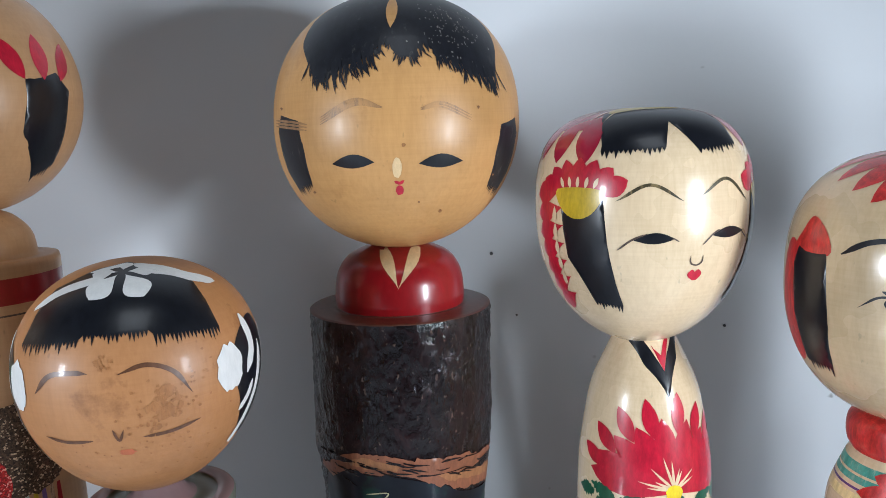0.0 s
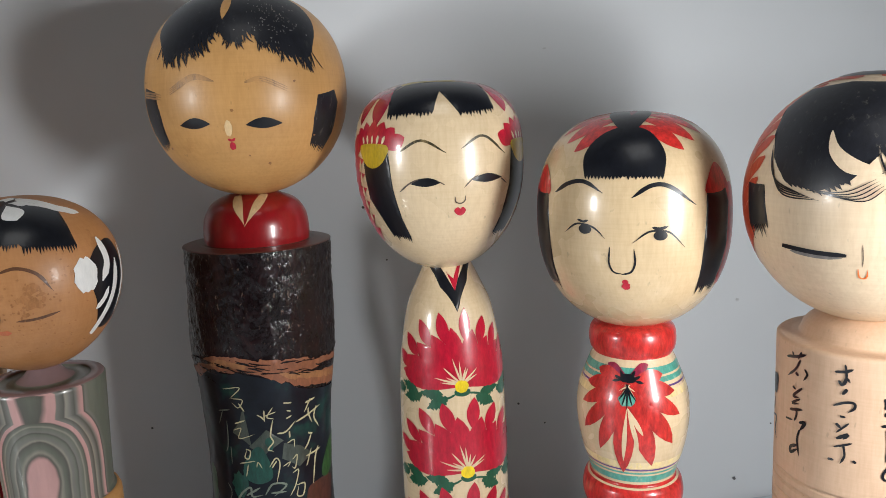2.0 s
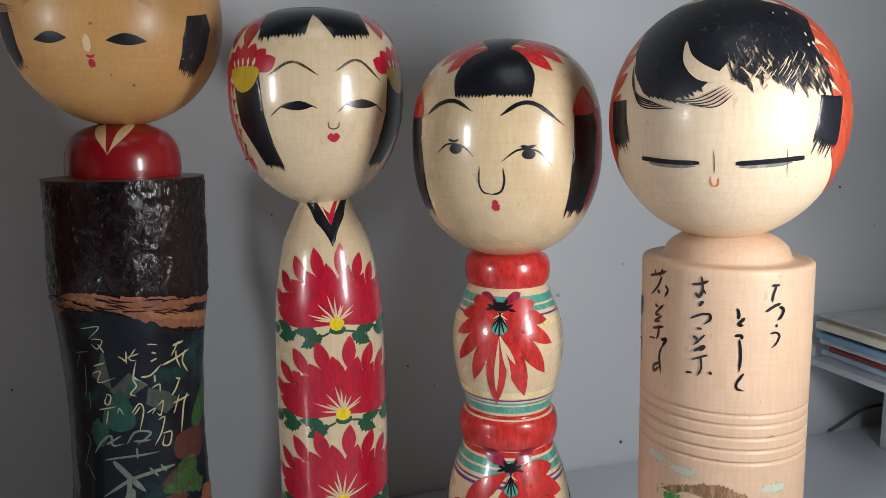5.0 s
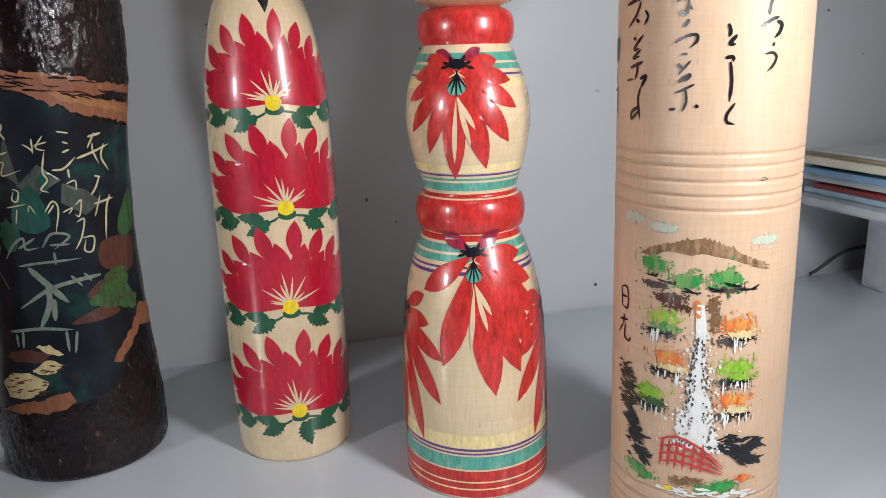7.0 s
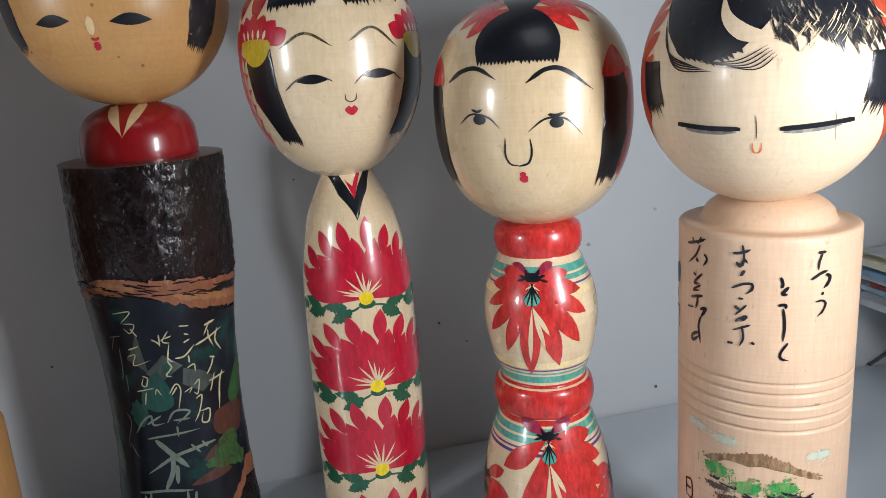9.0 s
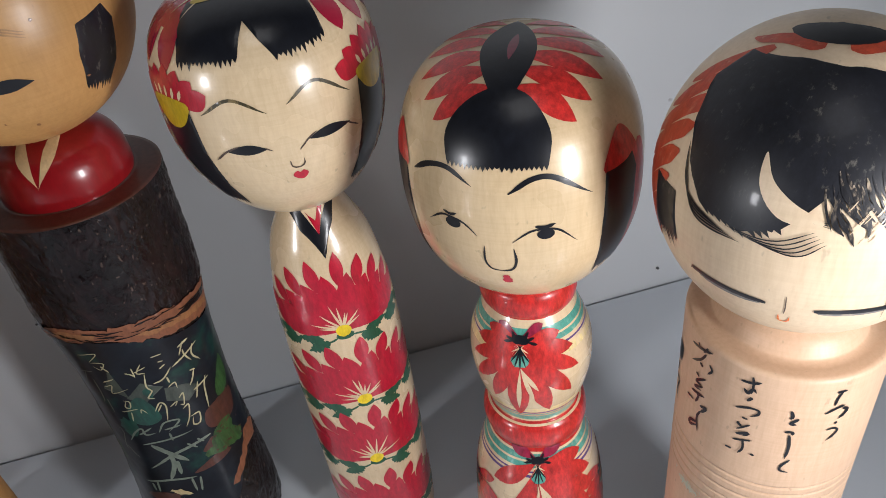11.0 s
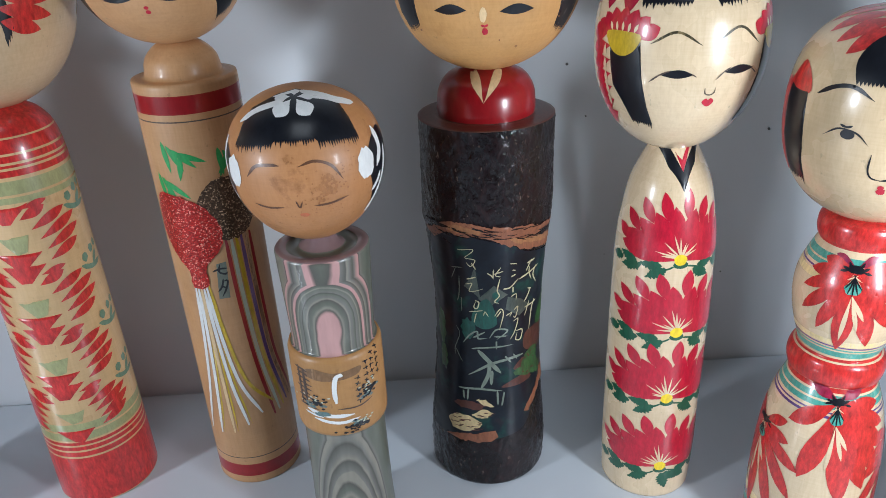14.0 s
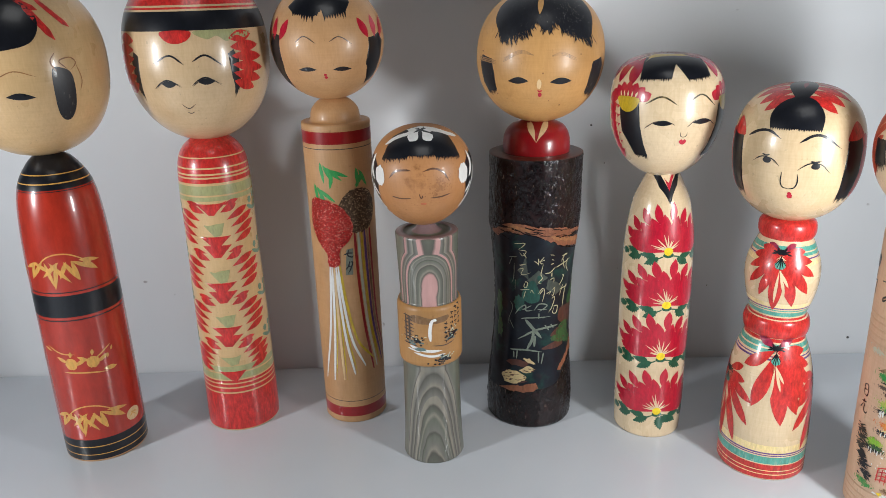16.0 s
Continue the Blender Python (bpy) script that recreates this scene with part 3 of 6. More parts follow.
# ---- A: red varnished doll with black bands ----
def doll_red():
    d = Doll(1.003, 1.000)
    keys = [(0, 0, 1), (22.8, 0, 1), (23.5, 1), (23.8, 30), (23.6, 70), (23.2, 110), (22.6, 138), (20.8, 159), (17.6, 171), (11, 181), (6, 184.5)]
    bands = [(0, 1.5, tan_wood), (1.5, 15.5, ink), (4.8, 5.3, gold_line), (10.2, 10.7, gold_line), (95, 108, ink), (92.6, 93.3, ink), (109.6, 110.2, ink), (167, 190, ink), (170, 170.6, gold_line), (174.5, 175, gold_line), (166, 166.4, ink)]
    d.turn("body", smooth_path(keys), brick_red, bands=bands)
    d.turn("head", head_path(39.6, 183.5, 275, 2.2, 2.3, 0.52), honey_wood, (-2.0, 0.0))
    w = d.wrap(8, 0, 24.4)
    for cx, cz, k in ((0, 121, 1.35), (-1, 27, 1.35), (-50, 60, 1.2), (-44, 118, 1.2)):
        strokes = [stroke([(cx - 13 * k, cz - 2), (cx - 4 * k, cz + 7 * k), (cx + 5 * k, cz + 8 * k), (cx + 14 * k, cz + 4)], 0.8)]
        for dx, ang, ln in ((-10, 200, 8), (-6, 222, 10), (-5, 165, 11), (0, 190, 12), (3, 150, 10), (6, 118, 12), (4, 205, 8), (-8, 250, 8), (9, 100, 9), (-3, 140, 12), (1, 230, 10), (6, 165, 9), (-10, 120, 9), (10, 130, 8)):
            strokes.append(leaf(cx + dx * k, cz + 5 * k, ln * k, 2.4, ang, 0.45))
        d.on("body", gold_line, strokes, w, 1.6)
    bird = []
    for cx in (-3, 9):
        bird += [blob(cx, 66, 3.4, 3.6, 0.1), leaf(cx + 2, 65, 8, 2.4, 60), leaf(cx - 2, 67, 7, 2.2, -60), leaf(cx, 70, 4, 1.8, 10)]
    bird += [stroke([(-16, 77), (-8, 73), (0, 72)], 0.8), stroke([(20, 74), (14, 70), (8, 66)], 0.8), stroke([(-8, 61), (4, 60), (16, 58)], 0.9), leaf(14, 60, 8, 3, 95), leaf(17, 66, 3, 1.3, 20), leaf(20, 70, 3, 1.3, 20), leaf(-14, 74, 6, 1.6, -70)]
    d.on("body", gold_line, bird, w, 1.6)
    d.on("body", cream_paint, [blob(27, 24, 5.2, 4.2)], w, 1.5)
    d.on("body", gold_line, [stroke([(24, 23), (27, 25), (30, 24)], 0.9), stroke([(25, 26), (29, 22)], 0.7)], w, 1, 1)
    f = d.face(10)
    g = d.globe(10, 229)
    d.on("head", ink, [curve([(-34, 22), (-30, 40), (-5, 54), (22, 48), (31, 36), (24, 22), (6, 17), (-18, 16)])], g, 3)
    d.on("head", scarlet, [stroke([(24, 46), (32, 34), (40, 22)], 5, (0.6, 0.1)), stroke([(16, 52), (26, 46), (34, 42)], 4), stroke([(34, 52), (46, 38), (54, 30)], 4)], g, 3)
    d.on("head", ink, [almond(0, 13, 218.5, 3.4, -0.8), almond(-28, -15, 218.5, 3.4, 0.8)], f)
    d.on("head", brow_ink, [brow(-2, 228, 6, 231, 15, 228, 0.5), brow(-30, 228, -22, 231, -13, 228, 0.5)], f)
    lock = curve([(33, 2), (41, 3), (47, -3), (48, -24), (44, -34), (37, -33), (33, -22)])
    d.on("head", worn_ink, [lock, [(-x - 14, y) for x, y in lock]], g, 3)
    d.on("head", brow_ink, [stroke([(44, 2), (39, 8), (47, 10), (51, 6), (46, 1)], 0.9), stroke([(36, 1), (33, 8), (37, 14)], 0.8), stroke([(51, 5), (54, -6), (52, -14)], 0.8)], g, 3)
    return d.stand(pose(-0.1781, 0.2408, 0), "wooden doll, red varnished body, black bands and gold bamboo", (-0.0012, -0.0007))


# ---- B: doll with red and green chevrons ----
def doll_chevron():
    d = Doll(1.033, 0.987)
    keys = [(0, 0, 1), (21.2, 0, 1), (21.8, 1), (21.7, 25), (20.9, 95), (20.3, 130), (20.3, 155), (19, 173), (15, 182), (8, 187.5)]
    bands = [(1.2, 27, scarlet), (28, 30.5, scarlet), (31.5, 33.5, scarlet), (34.4, 36, scarlet), (37, 41, sage), (42, 46, sage)]
    bands += [(152, 154.5, sage), (155.5, 161, sage), (162.5, 165, scarlet), (166, 167, scarlet), (168, 170.5, scarlet), (171.4, 176.5, scarlet), (177.2, 190, scarlet)]
    d.turn("body", smooth_path(keys), honey_wood, bands=bands)
    d.turn("head", head_path(39.8, 184.8, 277, 2.08, 2.5, 0.52), aged_wood, (-0.6, 0.6), bands=[(247.5, 257, ink), (258, 259, scarlet), (260, 277, scarlet)])
    w = d.wrap(6, 0, 21)
    red, green = [], []
    for i, z in enumerate((150.5, 125.5, 96.5, 67.5, 42.5)):
        if i == 0:
            red.append([(-10, z + 1), (9, z + 1), (1, z - 7), (-2, z - 7)])
        elif i == 4:
            red.append([(-8, z), (8, z), (2, z - 7), (-1, z - 6)])
        else:
            red.append([(-9, z + 5), (9, z + 5), (3, z - 0.5), (9, z - 0.5), (2, z - 8), (-2, z - 8), (-8, z - 0.5), (-3, z - 0.5)])
        if i < 4:
            top = z - 4 if i == 0 else z - 8
            nxt = (125.5, 96.5, 67.5, 42.5)[i]
            span = top - nxt
            green.append([(-6, top - span * 0.42), (6, top - span * 0.38), (4, top - span * 0.72), (0, top - span * 0.78), (-3, top - span * 0.6)])
            for k in range(5):
                y = top + 3 - k * span / 4.4
                x0 = (4.5, 7.5, 9.5, 11, 11)[k]
                ln = (9, 13, 15, 14, 12)[k]
                for s in (-1, 1):
                    red.append(leaf(s * x0, y - 4.5, ln * 1.2, 4.3, s * 66, 0.58))
            for s in (-1, 1):
                red.append(leaf(s * 6, top + 3, 10, 2.8, s * 78, 0.6))
    d.on("body", scarlet, red, w, 1.4)
    d.on("body", sage, green, w, 1.4)
    fern = []
    for z in (148, 120, 92, 64):
        for s in (-1, 1):
            fern += [stroke([(s * 22, z - 2), (s * 28, z - 4.5), (s * 36, z - 4)], 2.2), leaf(s * 29, z - 4, 7, 2.6, s * 40), blob(s * 25, z + 1, 1.7, 2.0, 0.15), blob(s * 30, z + 3, 1.6, 1.9, 0.15), blob(s * 34, z + 4, 1.5, 1.7, 0.15)]
    d.on("body", paint("fern_dye", (0.16, 0.26, 0.17), 0.35, 0.4, 0.6, (0.6, 0.45, 0.22)), fern, w, 1.6)
    f, g = d.face(4.5), d.globe(4.5, 231)
    d.on("head", ink, [curve([(-12.4, 221.6), (-9, 222.6), (-4.6, 221.2), (-6.4, 219.4), (-9.6, 219.2)], 4), curve([(6.6, 222.2), (10.4, 223.4), (15, 222), (12.6, 220.2), (9, 220.2)], 4)], f, 0.9)
    d.on("head", ink, [stroke([(-16.4, 218.6), (-12, 222), (-8, 222.8), (-2, 219.6)], 0.55, (0.2, 0.1)), stroke([(3.6, 219.8), (7.4, 222.8), (11.4, 223.6), (18.2, 219.6)], 0.55, (0.2, 0.1)), brow(-15, 231.5, -6, 235.4, 1, 230.6, 0.9), brow(5, 232, 12, 235, 20, 229, 0.9)], f, 0.9, 1)
    d.on("head", soft_ink, [stroke([(-16, 218.5), (-9, 222.8), (-2, 219)], 0.35), stroke([(4, 219.5), (11, 223.8), (18, 219)], 0.35), stroke([(-4, 210), (-0.5, 207.4), (3.5, 210)], 0.4), stroke([(-2, 205.5), (0, 204.6), (2, 205.5)], 0.4)], f)
    lock = [(35, 6), (40, 9), (44, 2), *ragged((45, -18), (40, -26), 4, 6), (37, -10)]
    d.on("head", ink, [lock, [(-x - 2, y) for x, y in lock]], g, 3)
    red = []
    for s, off in ((1, 0), (-1, -4)):
        for k in range(6):
            red.append(leaf(s * (37 + k * 0.4) + off, 17 - k * 6.4, (22, 28, 31, 32, 30, 22)[k], 8.4, s * (84 + k * 5), 0.5, 12))
    d.on("head", scarlet, red, g, 3)
    d.on("head", scarlet, [curve([(-14, 23), (8, 23), (6, 17), (-3, 14.5), (-11, 17)])], g, 2.5)
    d.on("head", sage, [curve([(12, 23), (56, 22), (52, 17), (44, 19), (36, 15), (28, 19), (20, 17)])], g, 2.5)
    return d.stand(pose(-0.0986, 0.2692, 0), "slim wooden doll with red chevrons and a black headband", (0.0018, 0.0012), ((0, 0), (186, 185.4), (222, 221), (277, 276)))


# ---- C: tall doll with glitter balls and streamers ----
def doll_streamer():
    d = Doll(1.012, 1.001)
    keys = [(0, 0, 1), (19.2, 0, 1), (19.6, 0.6), (19.6, 60), (19.7, 130), (19.9, 192.8), (19.6, 194, 1), (14.5, 194.3, 1), (14.3, 196), (13.2, 201), (9, 205.6), (4, 207.5)]
    bands = [(4.5, 11.5, deep_red), (15.4, 15.9, soft_ink), (183, 190, deep_red), (180, 180.5, soft_ink)]
    d.turn("body", smooth_path(keys), tan_wood, bands=bands)
    d.turn("head", head_path(31.8, 206, 271), tan_wood, (-1.2, -0.3))
    w = d.wrap(4, 0, 19.8)
    for x, z, blades in ((-8, 169, ((172, 13), (152, 12), (132, 12), (112, 12), (190, 10))), (-13, 156, ((170, 12), (150, 11), (128, 12), (196, 8))), (13, 165, ((176, 12), (152, 12), (205, 10), (226, 9)))):
        for k, (ang, ln) in enumerate(blades):
            d.on("body", bamboo_green, [leaf(x - 2 + k * 1.7, z + 4 - k * 1.5, ln, 2.3, ang, 0.42)], w, 1.3)
    rng = random.Random(4)
    d.on("body", brown_glitter, [blob(11.5, 143.5, 12.5, 13.5, 0.035, 60, rng)], w, 1.2, 3)
    d.on("body", red_glitter, [[(x + rng.uniform(-0.4, 0.4), y + rng.uniform(-0.4, 0.4)) for x, y in curve([(-18, 150), (-8, 151), (1, 146), (6, 138), (6, 130), (1, 123), (-2.4, 119), (-2.6, 111), (-9, 110), (-10, 118), (-15, 124), (-20, 135)], 5)]], w, 1.2, 5)
    for k in range(6):
        x0, x1 = -8.6 + k * 1.2, (-19, -12, -5, 2, 9, 15)[k]
        low = (30, 30, 31, 35, 40, 44)[k]
        line = [(x0, 111), (x0 + (x1 - x0) * 0.12, 88), (x0 + (x1 - x0) * 0.42, 60), (x1, low)]
        d.on("body", (white_paint, white_paint, cream_paint, white_paint, white_paint, ochre)[k], [stroke(line, 1.5, (0.35, 0.5))], w, 1.5, 1)
        if k in (1, 2, 3):
            d.on("body", ochre, [stroke([(p + 1.6, q + 0.5) for p, q in line[1:]], 0.8)], w, 1.5)
    for k, mat in enumerate((deep_red, sky_wash, ochre, violet, hill_brown, deep_red)):
        x0, x1 = 7.5 + k * 2.2, 15 + k * 2.9
        d.on("body", mat, [stroke([(x0, 131), (x0 + 0.8, 100), (x0 + 3, 68), (x1, 36 + k)], 1.7, (0.6, 0.5))], w, 1.5)
    slip = [(0.5, 104), (5, 104), (6, 121), (2, 120.5)]
    d.on("body", grey_ink, [slip], w, 1.2)
    d.on("body", ink, [stroke([(0, 117.2), (3, 118.2), (6, 118)], 0.8), stroke([(3.4, 120.3), (2.6, 117), (4.8, 115.6), (6, 116.4)], 0.8), stroke([(3.6, 113.5), (2.6, 110), (0.6, 107.5)], 0.8), stroke([(3.6, 112.5), (5.2, 112.2), (4, 108.5), (2, 105)], 0.8), stroke([(2.8, 110), (4.2, 109)], 0.7)], w, 0.8, 1)
    f, g = d.face(3.7), d.globe(3.7, 238.5)
    hair = [(-44, 36), (-30, 62), (0, 75), (30, 62), (36, 40), *ragged((27, 30), (2, 26), 9, 7), *ragged((0, 33), (-6, 27), 2, 5), *ragged((-8, 26), (-34, 30), 9, 7)]
    d.on("head", ink, [hair], g, 3)
    d.on("head", ink, [[(48, 4), (66, 8), (74, 0), *ragged((72, -36), (58, -44), 6, 8), (46, -20)], [(-48, 8), (-62, 12), (-70, 0), *ragged((-76, -40), (-60, -48), 6, 6), (-50, -20)]], g, 3)
    for s in (-1, 1):
        d.on("head", crimson, [leaf(s * 58 + k * 5, 4, 22, 9, k * 14, 0.5) for k in (-2, 0, 2)], g, 2.5)
    d.on("head", ink, [almond(-14.5, -4.5, 225.2, 2.4), almond(4, 14, 225, 2.4)], f)
    d.on("head", soft_ink, [brow(-15, 239.5, -10, 242.6, -4, 239, 0.5), brow(3, 239.5, 8.5, 242, 15, 238, 0.5)], f)
    d.on("head", crimson, [blob(-0.3, 222.4, 0.8, 0.6), blob(0, 220.9, 0.9, 0.7)], f, 0.6)
    return d.stand(pose(-0.0241, 0.2725, 0), "tall tan wooden doll with glitter balls and painted streamers", (-0.0011, -0.0006), ((0, 0), (30, 30), (113, 111), (225, 224), (271, 270)))


# ---- D: short doll of layered wood ----
def doll_layered():
    d = Doll(0.997, 1.013)
    keys = [(0, 0, 1), (17.6, 0, 1), (18, 0.6), (16.9, 22), (16.3, 63, 1), (17.7, 64, 1), (18.1, 65.5), (18.2, 80), (18.2, 97.8), (17.5, 99.8, 1), (16.1, 100, 1), (16.2, 108), (17.4, 139.4), (17, 140, 1), (13.4, 140.2, 1), (12.8, 139.5, 1), (9, 139.5, 1), (6.5, 141), (5, 143), (3, 145)]
    d.turn("body", smooth_path(keys), layered, bands=[(63.5, 99.9, band_wood), (139.9, 146, mauve_end)])
    d.turn("head", head_path(26.6, 143.2, 198, 1.9, 2.2, 0.55), brown_wood, (-1.4, 1.3))
    around = d.wrap(2.4, 0, 18)

    def w(x, y):
        return around(x, 64.5 + (y - 57.5) * 0.87)

    rng = random.Random(7)
    d.on("body", hill_brown, [curve([(-14, 90), (-8, 93), (0, 91), (10, 92), (8, 88), (-6, 87)])], w)
    cliff = [stroke([(-17 + k % 2, 92 - k * 2.4), (-13 + rng.uniform(-1, 2), 91.5 - k * 2.4), (-9 + rng.uniform(-2, 2), 90.5 - k * 2.4)], 0.9) for k in range(9)] + [stroke([(-15, 93), (-15, 72)], 1.2), stroke([(-12.5, 92), (-12.5, 74)], 1.4)]
    d.on("body", soft_ink, cliff, w)
    d.on("body", white_paint, [stroke([(3, 90), (0.5, 88.5), (-0.6, 82), (-0.4, 75)], 1.8, (0.8, 0.4)), stroke([(-13, 71), (-4, 68.5), (6, 68)], 2.0), stroke([(-10, 66.5), (0, 64.5), (8, 65.5)], 1.6), stroke([(-14, 69), (-6, 67.4)], 1.0)], w, 1.2, 1)
    tuft = [blob(x + rng.gauss(0, 2.6), z + rng.gauss(0, 1.5), 0.8, 0.5, 0.4, 7, rng) for x, z, n in ((-9, 75, 26), (8, 62, 26), (13, 78, 34), (3, 60, 14)) for _ in range(n)]
    d.on("body", ink, tuft, w, 2, 2)
    d.on("body", sea_wash, [blob(x + rng.gauss(0, 2.4), z + rng.gauss(0, 1.2), 1.5, 0.7, 0.4, 9, rng) for x, z in ((-10, 73), (12, 76), (6, 63), (-6, 70)) for _ in range(7)], w, 2, 1)
    d.on("body", sky_wash, [blob(x + rng.gauss(0, 3), z + rng.gauss(0, 1.6), 0.6, 0.4, 0.4, 6, rng) for x, z in ((-9, 77), (13, 80), (8, 64)) for _ in range(10)], w, 2, 3)
    d.on("body", soft_ink, [stroke([(0, 72), (8, 71.5), (14, 73)], 0.7)], w, 1, 1)
    for x, z0, n in ((8.5, 88, 5), (12.5, 94, 4), (15.5, 97, 5), (18.5, 98, 5)):
        for k in range(n):
            y = z0 - k * 3.1 - 1.5
            d.on("body", ink, [stroke([(x - 1.2, y + rng.uniform(-0.5, 0.8)), (x + 1.3, y + rng.uniform(-0.8, 0.5))], 0.55), stroke([(x + rng.uniform(-0.6, 0.6), y + 1), (x + rng.uniform(-0.8, 0.8), y - 1.4)], 0.5)], w, 1, 1)
    f, g = d.face(0.4), d.globe(0.4, 172)
    hair = [(-52, 38), (-56, 52), (-40, 70), (0, 80), (40, 70), (56, 52), (52, 36), *ragged((52, 26), (18, 29), 18, 6), *ragged((16, 31), (-14, 31), 16, 5), *ragged((-16, 29), (-52, 25), 18, 6)]
    d.on("head", ink, [hair], g, 3)
    top = d.crown(0.4)
    d.on("head", white_paint, [petal(-0.8, 11.8, 7.6, 6.0, -37, 14), petal(0.8, 11.8, 7.6, 6.0, 37, 14), petal(-1.0, 10.6, 5.4, 4.0, -100, 12), petal(1.0, 10.6, 5.4, 4.0, 100, 12), petal(0, 9.8, 4.2, 3.4, 180, 12)], top, 1.2, 2)
    swoosh = [stroke([(-58, 40), (-44, 52), (-24, 60), (-12, 66)], 7, (0.3, 0.3)), stroke([(14, 74), (45, 66), (61, 54), (76, 48)], 8, (0.5, 0.3)), stroke([(22, 66), (44, 60), (60, 50)], 4), stroke([(-40, 66), (-10, 74), (10, 74)], 5)]
    d.on("head", white_paint, swoosh, g, 3, 1)
    for s in (-1, 1):
        d.on("head", ink, [curve([(s * 54, 8), (s * 66, 22), (s * 86, 24), (s * 92, 0), (s * 88, -30), (s * 68, -34), (s * 60, -12)])], g, 3)
        d.on("head", white_paint, [blob(s * 53, 6, 8.5, 11, 0.1), stroke([(s * 70, 28), (s * 72, 12), (s * 65, 0)], 6), stroke([(s * 82, 12), (s * 76, -12), (s * 62, -38)], 5.5, (0.2, 0.8)), stroke([(s * 60, -18), (s * 67, -12), (s * 71, -5)], 4), stroke([(s * 95, 20), (s * 92, 0), (s * 86, -26)], 4)], g, 3, 1)
    d.on("head", stain_mark, [blob(rng.gauss(9, 1.8), rng.gauss(171, 1.8), rng.uniform(0.3, 1.0), rng.uniform(0.3, 0.9), 0.4, 9, rng) for _ in range(46)] + [blob(rng.gauss(-2.4, 0.8), rng.gauss(181, 0.8), 0.4, 0.4, 0.4, 8, rng) for _ in range(12)] + [blob(rng.uniform(-14, 18), rng.uniform(153, 164), 0.22, 0.22, 0.4, 6, rng) for _ in range(44)] + [blob(rng.gauss(8, 4), rng.gauss(169, 3.4), 0.3, 0.3, 0.4, 6, rng) for _ in range(60)] + [blob(rng.gauss(16, 2.6), rng.gauss(178, 4), 0.25, 0.25, 0.4, 6, rng) for _ in range(16)], f, 0.9)
    d.on("head", lash_brown, [stroke([(-16.5, 174.5), (-13, 178.4), (-8, 179.2), (-5, 179)], 1.0, (0.1, 0.1)), stroke([(0.7, 178.5), (6, 179.8), (11, 177.6), (14.2, 172.3)], 0.9, (0.1, 0.05)), stroke([(-15.6, 165), (-10.8, 164.2), (-5.5, 164.6)], 0.75, (0.1, 0.2)), stroke([(4.2, 164.6), (9.6, 164.8), (15, 166)], 0.8, (0.2, 0.1)), stroke([(-1.4, 167), (-0.4, 164.4), (0.7, 166.8)], 0.55)], f, 1)
    d.on("head", paint("faded_rouge", (0.5, 0.13, 0.06), 0.45, 0.0, 0.7, (0.46, 0.2, 0.07), low=0.45), [blob(0.6, 161.3, 1.5, 0.8, 0.2)], f, 0.8)
    return d.stand(pose(0.0280, 0.2239, 0), "short grey layered wood doll with a white head flower", (-0.0007, 0.0007), ((0, 0), (97, 97), (143, 142), (165, 163.8), (198, 196.8)))


